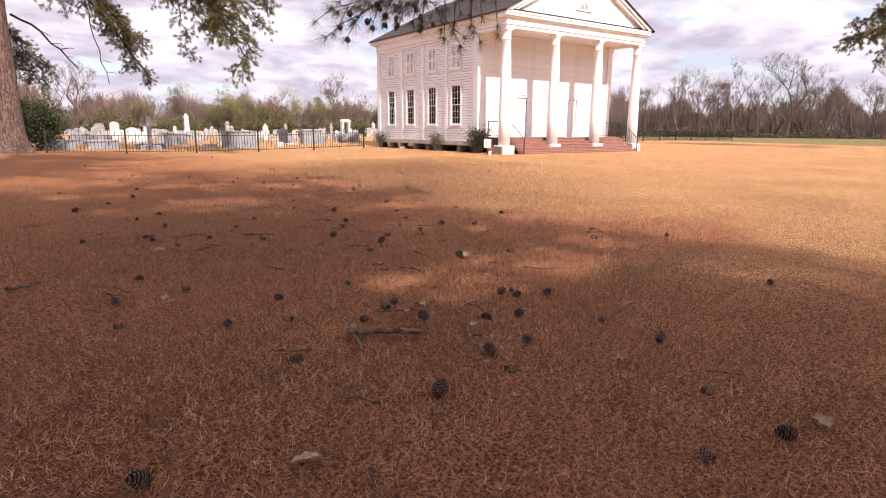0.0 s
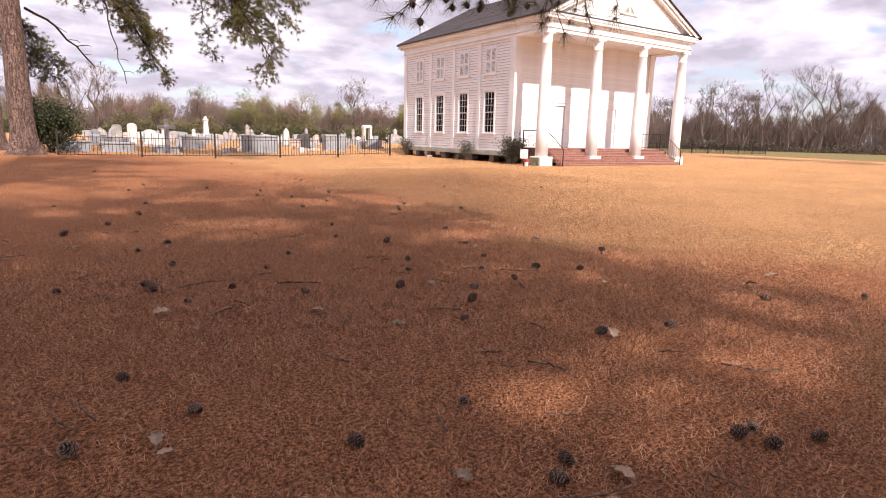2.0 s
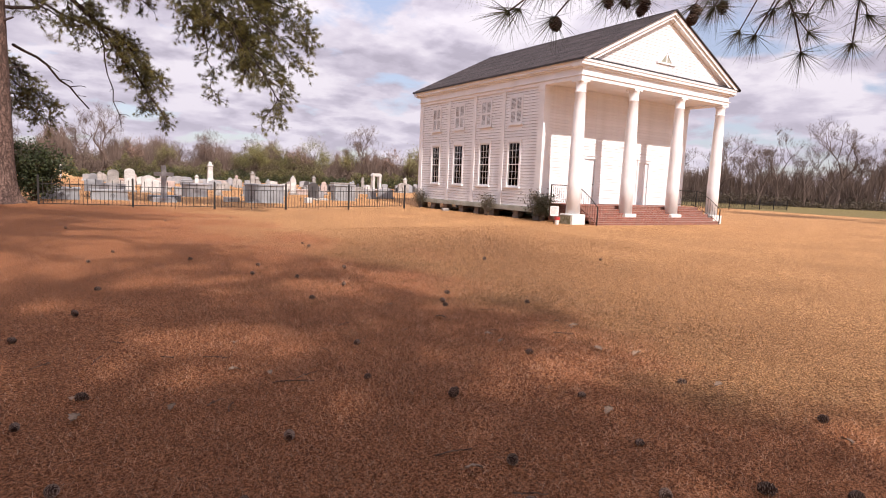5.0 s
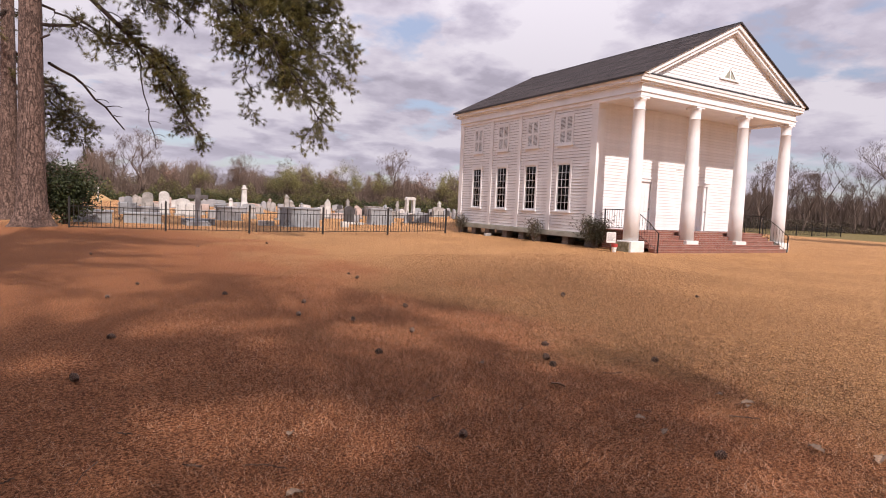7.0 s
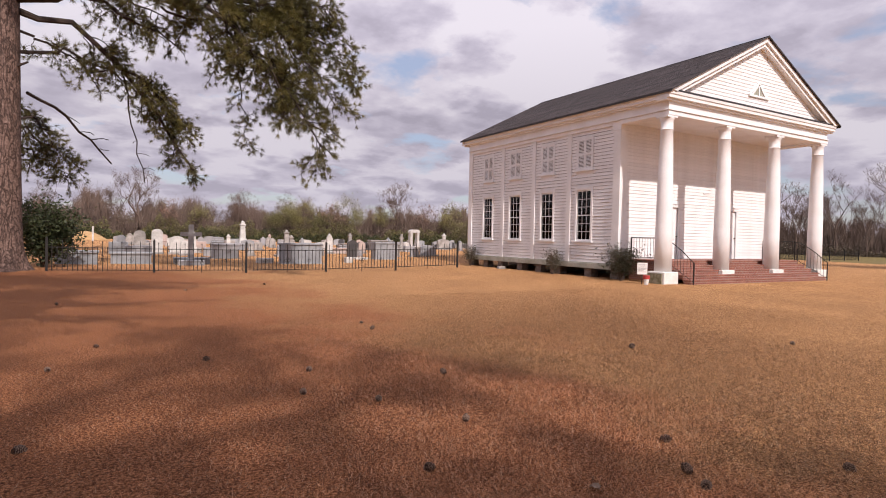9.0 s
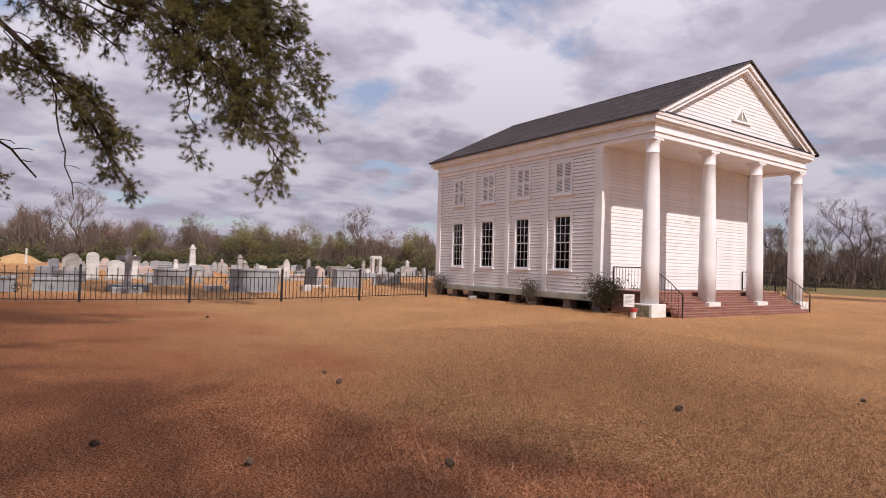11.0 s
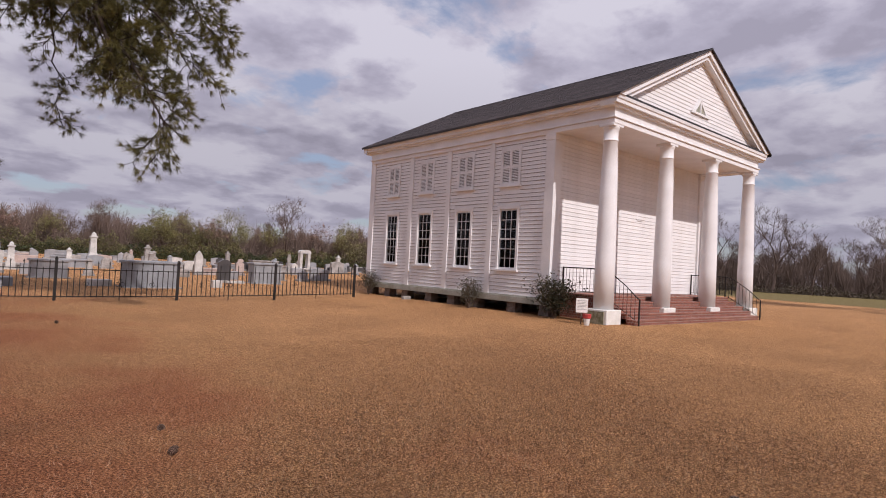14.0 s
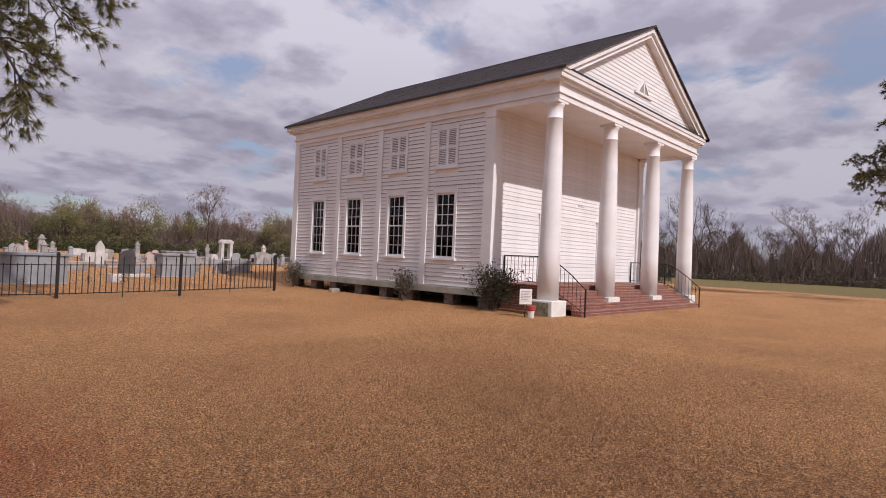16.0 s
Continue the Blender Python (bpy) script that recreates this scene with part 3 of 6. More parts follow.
def panel_door(church, x0, x1, z1):
    y = YF
    door = part("door", boxes((x0, x1, y + 0.03, y + 0.07, FLOOR, z1)), M_WHITE, church, "closed white panelled entrance door")
    w = 0.13
    part("door_casing", boxes((x0 - w, x0, y - 0.045, y + 0.08, FLOOR, z1), (x1, x1 + w, y - 0.045, y + 0.08, FLOOR, z1), (x0 - w - 0.03, x1 + w + 0.03, y - 0.055, y + 0.08, z1, z1 + 0.14), (x0 - w - 0.07, x1 + w + 0.07, y - 0.09, y + 0.02, z1 + 0.14, z1 + 0.18)), M_WHITE, door)
    h = z1 - FLOOR
    for za, zb in ((0.10, 0.34), (0.38, 0.62), (0.66, 0.95)):
        for a, b in ((x0 + 0.09, (x0 + x1) / 2 - 0.04), ((x0 + x1) / 2 + 0.04, x1 - 0.09)):
            part("door_panel", boxes((a, b, y + 0.018, y + 0.032, FLOOR + za * h, FLOOR + zb * h), bevel=0.008), M_WHITE, door)
    bm = bmesh.new()
    lathe(bm, [(0.012, 0), (0.012, 0.03), (0.028, 0.045), (0.028, 0.07), (0.012, 0.08)], 10)
    bmesh.ops.rotate(bm, verts=bm.verts, matrix=Matrix.Rotation(radians(90), 3, "X"))
    bmesh.ops.translate(bm, verts=bm.verts, vec=(x1 - 0.07, y + 0.03, FLOOR + 1.0))
    part("door_knob", bm, M_IRON, door, "dark metal knob")


def column(church, x, y, z0):
    bm = bmesh.new()
    z = z0
    lathe(bm, [(0.322, z), (0.316, z + 1.5), (0.296, z + 3.0), (0.262, z + 4.5), (0.232, 5.88), (0.250, 5.895), (0.250, 5.925), (0.232, 5.94), (0.232, 6.24), (0.250, 6.27), (0.272, 6.32), (0.272, 6.35)], 32, x, y)
    col = part("column", bm, M_WHITE, church, "smooth white tapered round column", smooth=False)
    for f in col.data.polygons:
        f.use_smooth = abs(f.normal.z) < 0.6
    part("column_abacus", boxes((x - 0.285, x + 0.285, y - 0.275, y + 0.285, 6.35, TOP), bevel=0.008), M_WHITE, col)
    return col


def uv_box(ob, scale=1.0):
    """Lays each face flat in metres for the brick and shingle patterns."""
    me = ob.data
    uv = me.uv_layers.new(name="flat")
    for f in me.polygons:
        n = f.normal
        for li in f.loop_indices:
            c = me.vertices[me.loops[li].vertex_index].co
            if abs(n.z) > 0.9:
                uv.data[li].uv = (c.x, c.y)
            elif abs(n.y) >= abs(n.x) and abs(n.z) < 0.3:
                uv.data[li].uv = (c.x, c.z)
            elif abs(n.z) < 0.3:
                uv.data[li].uv = (c.y, c.z)
            else:
                uv.data[li].uv = (c.y, math.hypot(c.x - MID, c.z))


def build_church():
    ch = thing("church", (0, 0, 0), label="white clapboard country church with a columned brick porch", category="church")
    wins = [(a, b, 1.60, 3.83) for a, b in side_windows()]
    doors = [(3.20, 4.02), (7.46, 8.28)]
    DT = 3.16
    # side walls, back and front, with their openings
    T = 0.14
    side = part("side_wall", wall_with_openings(bmesh.new(), YF, YB, SILLZ - 0.1, 6.95, wins, lambda bm, a, b, z, zz: box(bm, X0 + 0.012, X0 + T, a, b, z, zz)), M_WHITE, ch)
    part("far_side_wall", boxes((X1 - T, X1, YF, YB, SILLZ - 0.1, 6.95)), M_WHITE, ch)
    part("back_wall", boxes((X0 + T, X1 - T, YB - T, YB, SILLZ - 0.1, 6.95)), M_WHITE, ch)
    front = part("front_wall", wall_with_openings(bmesh.new(), X0 + T, X1 - T, SILLZ - 0.1, 6.95, [(a, b, FLOOR, DT) for a, b in doors], lambda bm, a, b, z, zz: box(bm, a, b, YF + 0.012, YF + T, z, zz)), M_WHITE, ch)
    # room shell added behind the panes, coloured dark in place of real gloom
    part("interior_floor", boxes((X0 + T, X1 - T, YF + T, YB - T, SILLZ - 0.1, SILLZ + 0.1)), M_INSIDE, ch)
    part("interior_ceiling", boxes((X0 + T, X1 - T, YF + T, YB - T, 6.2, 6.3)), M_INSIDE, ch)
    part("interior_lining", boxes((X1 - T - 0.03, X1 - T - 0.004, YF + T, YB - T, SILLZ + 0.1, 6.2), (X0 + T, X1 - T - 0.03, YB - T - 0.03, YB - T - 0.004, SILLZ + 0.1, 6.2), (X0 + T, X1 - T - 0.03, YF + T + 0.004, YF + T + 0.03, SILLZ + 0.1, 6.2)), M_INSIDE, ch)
    # pilasters
    pil = [(5.46, 5.72), (8.02, 8.28), (10.62, 10.88)]
    for a, b in pil:
        part("pilaster", boxes((X0 - 0.055, X0 + 0.012, a, b, SILLZ, TOP), bevel=0.005), M_WHITE, ch)
    part("corner_pilaster", boxes((X0 - 0.06, X0 + 0.36, YF - 0.10, YF + 0.30, FLOOR - 0.26, TOP - 0.22), (X0 - 0.09, X0 + 0.39, YF - 0.13, YF + 0.33, TOP - 0.22, TOP), bevel=0.006), M_WHITE, ch)
    part("corner_pilaster", boxes((X1 - 0.36, X1 + 0.06, YF - 0.10, YF + 0.30, FLOOR - 0.26, TOP - 0.22), (X1 - 0.39, X1 + 0.09, YF - 0.13, YF + 0.33, TOP - 0.22, TOP), bevel=0.006), M_WHITE, ch)
    part("corner_pilaster", boxes((X0 - 0.06, X0 + 0.012, YB - 0.32, YB + 0.05, SILLZ, TOP), bevel=0.006), M_WHITE, ch)
    part("sill_beam", boxes((X0 - 0.10, X0 + 0.05, YF - 0.02, YB + 0.06, SILLZ - 0.24, SILLZ - 0.03), (X0 - 0.06, X0 + 0.04, YF - 0.02, YB + 0.06, SILLZ - 0.03, SILLZ + 0.005), bevel=0.006), M_SKIRT, ch, "grey-green weathered sill board")
    part("far_sill_beam", boxes((X1 - 0.05, X1 + 0.10, YF, YB + 0.06, SILLZ - 0.24, SILLZ - 0.03)), M_SKIRT, ch)
    # piers under the sill
    for i, y in enumerate((2.75, 4.3, 6.3, 7.7, 9.2, 10.9, 12.3, 13.8)):
        for x in (X0 + 0.02, X1 - 0.45):
            part("pier", boxes((x, x + 0.42, y - 0.22, y + 0.22, -0.03, 0.19), (x + 0.01, x + 0.41, y - 0.21, y + 0.21, 0.195, SILLZ - 0.24), bevel=0.01), M_BLOCK, ch, "rough grey block pier")
    part("crawlspace_backing", boxes((3.2, 3.3, YF + 0.3, YB, -0.05, 0.5)), M_BLOCK, ch)
    # windows
    for a, b in side_windows():
        sash_window(ch, a, b, 1.60, 3.83)
        louvre_window(ch, a - 0.01, b + 0.01, 4.76, 6.13)
    for a, b in doors:
        panel_door(ch, a, b, DT)
    # porch: entablature, ceiling
    EX0, EX1, EY = 0.14, 11.46, 0.12
    part("architrave", boxes((EX0, EX1, EY, EY + 0.55, TOP, 6.60), (EX0, EX0 + 0.5, EY + 0.55, YF - 0.1, TOP, 6.60), (EX1 - 0.5, EX1, EY + 0.55, YF - 0.1, TOP, 6.60), (EX0 + 0.03, EX0 + 0.12, YF - 0.1, YB + 0.02, TOP, 6.60), (EX1 - 0.12, EX1 - 0.03, YF - 0.1, YB + 0.02, TOP, 6.60)), M_WHITE, ch)
    part("taenia_moulding", boxes((EX0 - 0.05, EX1 + 0.05, EY - 0.05, EY + 0.5, 6.604, 6.65), (EX0 - 0.05, EX0 + 0.4, EY + 0.5, YB + 0.05, 6.604, 6.65), (EX1 - 0.4, EX1 + 0.05, EY + 0.5, YB + 0.05, 6.604, 6.65), bevel=0.008), M_WHITE, ch)
    part("frieze", boxes((EX0 + 0.02, EX1 - 0.02, EY + 0.02, EY + 0.5, 6.654, 6.97), (EX0 + 0.02, EX0 + 0.4, EY + 0.5, YB + 0.02, 6.654, 6.97), (EX1 - 0.4, EX1 - 0.02, EY + 0.5, YB + 0.02, 6.654, 6.97)), M_WHITE, ch)
    part("porch_ceiling", boxes((EX0 + 0.5, EX1 - 0.5, EY + 0.55, YF + 0.02, TOP + 0.10, TOP + 0.14)), M_WHITE, ch)
    # cornice with its crown, along the eaves and across the front
    def profile(a, s):
        return [(a + s * 0.4, 6.96), (a - s * 0.10, 6.96), (a - s * 0.10, 7.02), (a - s * 0.20, 7.03), (a - s * 0.20, 7.14), (a - s * 0.235, 7.16), (a - s * 0.25, 7.26), (a + s * 0.4, 7.26)]
    part("front_cornice", prism(bmesh.new(), profile(EY, 1), EX0 - 0.25, EX1 + 0.25, "x"), M_WHITE, ch)
    part("eave_cornice", prism(bmesh.new(), profile(EX0, 1), EY + 0.4, YB + 0.4, "y"), M_WHITE, ch)
    part("eave_cornice", prism(bmesh.new(), profile(EX1, -1), EY + 0.4, YB + 0.4, "y"), M_WHITE, ch)
    # gable: tympanum boards and raking cornice
    E0, E1, ZE, ZA = EX0 - 0.25, EX1 + 0.25, 7.29, 10.33
    slope = (ZA - ZE) / (MID - E0)
    gab = part("gable_wall", prism(bmesh.new(), [(EX0 + 0.1, 7.27), (EX1 - 0.1, 7.27), (MID, 7.27 + slope * (MID - EX0 - 0.1))], EY + 0.06, EY + 0.16, "y"), M_WHITE, ch)
    part("back_gable_wall", prism(bmesh.new(), [(EX0 + 0.1, 6.95), (EX1 - 0.1, 6.95), (MID, 6.95 + slope * (MID - EX0 - 0.1))], YB - 0.14, YB, "y"), M_WHITE, ch)
    z = 7.30
    while z < ZA - 0.55:
        half = (ZA - 0.30 - z) / slope - 0.30
        if half > 0.15:
            ob = new("clapboard", clap_mesh(2 * half, "x"))
            ob.location, ob.parent = (MID - half, EY + 0.06, z), gab
        z += LAP
    for s in (-1, 1):
        def at(d, up):
            return (MID + s * d, ZA - slope * d + up)
        half = MID - E0
        bm = bmesh.new()
        d1, d2, d3 = ((ZA - u - 7.266) / slope for u in (0.04, 0.36, 0.20))
        prism(bm, [at(0, -0.04), at(d1, -0.04), at(d2, -0.36), at(0, -0.36)], EY - 0.20, EY + 0.20, "y")
        prism(bm, [at(0, -0.012), at(half - 0.02, -0.012), at(d3, -0.20), at(0, -0.20)], EY - 0.29, EY - 0.204, "y")
        part("raking_cornice", bm, M_WHITE, ch)
        part("back_raking_cornice", prism(bmesh.new(), [at(0, -0.02), at(half, -0.02), at(half, -0.30), at(0, -0.30)], YB + 0.1, YB + 0.4, "y"), M_WHITE, ch)
        bm = prism(bmesh.new(), [at(-0.0, 0.04), at(half + 0.05, 0.04), at(half + 0.05, -0.008), at(0, -0.008)], EY - 0.36, YB + 0.50, "y")
        roof = part("roof_slope", bm, M_SHINGLE, ch, "grey-brown weathered shingle roof slope")
        uv_box(roof)
        part("drip_edge", prism(bmesh.new(), [at(half + 0.052, 0.038), at(half + 0.066, 0.038), at(half + 0.066, -0.06), at(half + 0.052, -0.06)], EY - 0.36, YB + 0.50, "y"), M_DARKEDGE, ch, "dark eave edge")
        part("rake_edge", prism(bmesh.new(), [at(0, 0.044), at(half + 0.066, 0.044), at(half + 0.066, -0.01), at(0, -0.01)], EY - 0.375, EY - 0.361, "y"), M_DARKEDGE, ch, "dark rake edge")
        # courses of shingles as thin lips
        bm = bmesh.new()
        k = 0.16
        while k < half:
            prism(bm, [at(k, 0.04), at(k + 0.016, 0.04), at(k + 0.016, 0.045), at(k, 0.045)], EY - 0.35, YB + 0.49, "y")
            k += 0.145
        tagged(part("shingle_course_edging", bm, M_DARKEDGE, roof), kind="stuff")
    part("ridge_cap", prism(bmesh.new(), [(MID - 0.16, ZA - slope * 0.16 + 0.055), (MID, ZA + 0.06), (MID + 0.16, ZA - slope * 0.16 + 0.055), (MID, ZA + 0.035)], EY - 0.37, YB + 0.51, "y"), M_SHINGLE, ch)
    part("pediment_flashing", prism(bmesh.new(), [(EY - 0.245, 7.262), (EY - 0.245, 7.335), (EY + 0.06, 7.40), (EY + 0.06, 7.262)], E0 + 0.35, E1 - 0.35, "x"), M_DARKEDGE, ch, "dark shingled ledge")
    # little triangular vent
    vent = part("gable_vent", prism(prism(bmesh.new(), [(MID - 0.72, 7.84), (MID + 0.72, 7.84), (MID + 0.72, 7.92), (MID - 0.72, 7.92)], EY - 0.03, EY + 0.06, "y"), [(MID - 0.55, 7.92), (MID - 0.43, 7.92), (MID, 8.37), (MID + 0.43, 7.92), (MID + 0.55, 7.92), (MID, 8.52)], EY - 0.01, EY + 0.06, "y"), M_WHITE, ch)
    part("vent_mullion", boxes((MID - 0.035, MID + 0.035, EY - 0.01, EY + 0.03, 7.92, 8.40)), M_WHITE, vent)
    part("vent_opening", prism(bmesh.new(), [(MID - 0.45, 7.92), (MID + 0.45, 7.92), (MID, 8.39)], EY + 0.022, EY + 0.032, "y"), M_SKIRT, vent)
    # steps and porch floor
    fronts = [-0.42, -0.10, 0.22, 0.54, 0.86]
    for i, y in enumerate(fronts):
        z = FLOOR * (i + 1) / 5
        back = fronts[i + 1] + 0.02 if i < 4 else YF
        bm = boxes((0.98, 10.62, y, back, z - FLOOR / 5 - (0.05 if i == 0 else 0), z - 0.055), (0.965, 10.635, y - 0.02, back, z - 0.055, z), bevel=0.004)
        st = part("brick_step" if i < 4 else "porch_floor", bm, M_BRICK, ch, "red brick step" if i < 4 else "red brick porch floor")
        uv_box(st)
    base = part("porch_base", boxes((1.0, 10.6, 0.9, YF, -0.05, FLOOR - 0.18)), M_BRICK, ch)
    uv_box(base)
    # columns on their plinths
    for i in range(4):
        x = 0.41 + i * 3.59
        if i in (0, 3):
            pl = part("plinth", boxes((x - 0.41, x + 0.41, 0.0, 0.80, -0.04, 0.46), bevel=0.02), M_PLINTH, ch, "whitewashed square plinth")
            part("rough_plinth_side", boxes((x - 0.44, x - 0.414, 0.10, 0.84, -0.04, 0.40)) if i == 0 else boxes((x + 0.414, x + 0.44, 0.10, 0.84, -0.04, 0.40)), M_MOSSY, ch, "mossy bare masonry side")
            z0 = 0.46
        else:
            part("plinth", boxes((x - 0.41, x + 0.41, 0.04, 0.80, 0.30, 0.50), bevel=0.015), M_PLINTH, ch, "whitewashed square plinth")
            z0 = 0.50
        column(ch, x, 0.41, z0)
    # clapboards
    bays = [(YF + 0.30, 5.46), (5.72, 8.02), (8.28, 10.62), (10.88, YB - 0.32)]
    w = 0.11
    holes = [(a - w, b + w, 1.50, 3.98) for a, b in side_windows()] + [(a - 0.075, b + 0.075, 4.68, 6.195) for a, b in side_windows()]
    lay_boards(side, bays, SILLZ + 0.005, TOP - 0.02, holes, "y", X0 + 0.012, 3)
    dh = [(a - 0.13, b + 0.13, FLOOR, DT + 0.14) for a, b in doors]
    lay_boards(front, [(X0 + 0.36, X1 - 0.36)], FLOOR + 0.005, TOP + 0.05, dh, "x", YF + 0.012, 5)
    pq = part("name_plaque", boxes((5.78, 6.22, YF - 0.03, YF - 0.012, 3.86, 3.95)), M_WHITE, ch, "small white plaque")
    part("plaque_lettering", boxes((5.82, 5.98, YF - 0.034, YF - 0.0305, 3.90, 3.92), (6.01, 6.18, YF - 0.034, YF - 0.0305, 3.90, 3.92)), M_GREYTEXT, pq)


build_church()


def handrail(x, label):
    """A black iron guard from the wall to the steps and a rail that curves down to a newel."""
    ob = thing("handrail", (x, 0, 0), label=label, category="handrail", group="porch handrails")
    r = Soup()
    top = [(0, YF - 0.03, FLOOR + 0.90), (0, 1.55, FLOOR + 0.90), (0, 0.98, FLOOR + 0.90)]
    r.tube(top, 0.019, 0.019, 6)
    slope = [(0, 0.98, FLOOR + 0.90), (0, 0.72, FLOOR + 0.84), (0, 0.35, FLOOR + 0.62), (0, 0.0, FLOOR + 0.38), (0, -0.30, FLOOR + 0.12), (0, -0.50, FLOOR - 0.04)]
    r.tube(slope, 0.019, 0.019, 6)
    part("top_rail", r.mesh("top_rail", M_IRON), M_IRON, ob)
    r = Soup()
    r.tube([(0, YF - 0.03, FLOOR + 0.09), (0, 0.98, FLOOR + 0.09)], 0.012, 0.012, 4)
    r.tube([(0, 0.98, FLOOR + 0.09), (0, -0.50, 0.10)], 0.012, 0.012, 4)
    part("bottom_rail", r.mesh("bottom_rail", M_IRON), M_IRON, ob)
    def lo(y):
        return FLOOR + 0.09 if y > 0.98 else 0.10 + (y + 0.50) / 1.48 * (FLOOR - 0.01)
    def hi(y):
        if y > 0.98:
            return FLOOR + 0.90
        for a, b in zip(slope, slope[1:]):
            if b[1] <= y <= a[1]:
                return b[2] + (y - b[1]) / (a[1] - b[1]) * (a[2] - b[2])
        return FLOOR
    y = -0.34
    while y < YF - 0.1:
        s = Soup()
        s.tube([(0, y, lo(y)), (0, y, hi(y))], 0.008, 0.008, 4)
        part("baluster", s.mesh("baluster", M_IRON), M_IRON, ob)
        y += 0.145
    for y, z0, z1 in ((-0.50, -0.03, FLOOR - 0.02), (0.98, FLOOR - 0.02, FLOOR + 0.92), (YF - 0.06, FLOOR - 0.02, FLOOR + 0.92)):
        part("newel", boxes((-0.02, 0.02, y - 0.02, y + 0.02, z0, z1)), M_IRON, ob)


handrail(1.04, "black iron handrail curving down beside brick church steps")
handrail(10.56, "black iron handrail curving down beside brick church steps")


# ---- churchyard fence ----
def iron_fence(at, n_panels, label, w=3.145, rises=None):
    """A run of panels: two rails, pickets, spear pickets and quatrefoils between square posts; rises: the ground at each post."""
    rises = rises or [0.0] * (n_panels + 1)
    ob = thing("iron_fence", at, label=label, category="fence")
    def make(bm, nm):
        me = bpy.data.meshes.new(nm)
        bm.to_mesh(me)
        bm.free()
        me.materials.append(M_IRON)
        return me
    post = make(boxes((-0.036, 0.036, -0.036, 0.036, -0.05, 1.20), (-0.042, 0.042, -0.042, 0.042, 1.20, 1.225), (-0.025, 0.025, -0.025, 0.025, 1.225, 1.27)), "post")
    rail = make(boxes((0.03, w - 0.03, -0.013, 0.013, 0, 0.025)), "rail")
    spear = [(0.010, 1.09), (0.022, 1.11), (0.014, 1.13), (0.002, 1.18)]
    tall = make(lathe(boxes((-0.010, 0.010, -0.010, 0.010, 0.10, 1.10)), spear, 6), "picket")
    short = make(boxes((-0.010, 0.010, -0.010, 0.010, 0.10, 0.95)), "picket")
    foot = make(lathe(boxes((-0.012, 0.012, -0.012, 0.012, -0.04, 1.10)), spear, 6), "picket")
    q = Soup()
    for k in range(4):
        a = k * math.pi / 2
        c = Vector((0.055 * math.cos(a), 0, 0.075 * math.sin(a)))
        q.tube([c + Vector((0.04 * math.cos(b), 0, 0.05 * math.sin(b))) for b in [i * math.pi / 4 for i in range(9)]], 0.007, 0.007, 4)
    qm = q.mesh("quatrefoil", M_IRON)
    n = 22
    def put(nm, me, x, z=0.0, s=None):
        o = new(nm, me)
        k = min(n_panels - 1, int(x / w + 1e-6))
        up = rises[k + 1] - rises[k]
        o.parent, o.location = ob, (x, 0, z + rises[k] + up * (x / w - k))
        if nm == "rail":
            o.rotation_euler.y = -math.atan2(up, w)
        if s:
            o.scale = (s, 1, s)
    for k in range(n_panels + 1):
        put("post", post, k * w)
        if k == n_panels:
            break
        put("rail", rail, k * w, 0.905)
        put("rail", rail, k * w, 0.12)
        for i in range(1, n):
            put("picket", foot if i == n // 2 else tall if i % 2 else short, k * w + w * i / n)
            if i in (5, 11, 17):
                put("quatrefoil", qm, k * w + w * i / n, 0.50, 1.25 if i == 11 else 0.85)


iron_fence((-19.94, 9.18, 0), 5, "low black iron picket fence with spear tips round the graveyard", 3.285, (0.04, 0.0, -0.02, 0.0, 0.07, 0.16))
iron_fence((15.0, 18.5, 0.0), 13, "low black iron picket fence beyond the church")


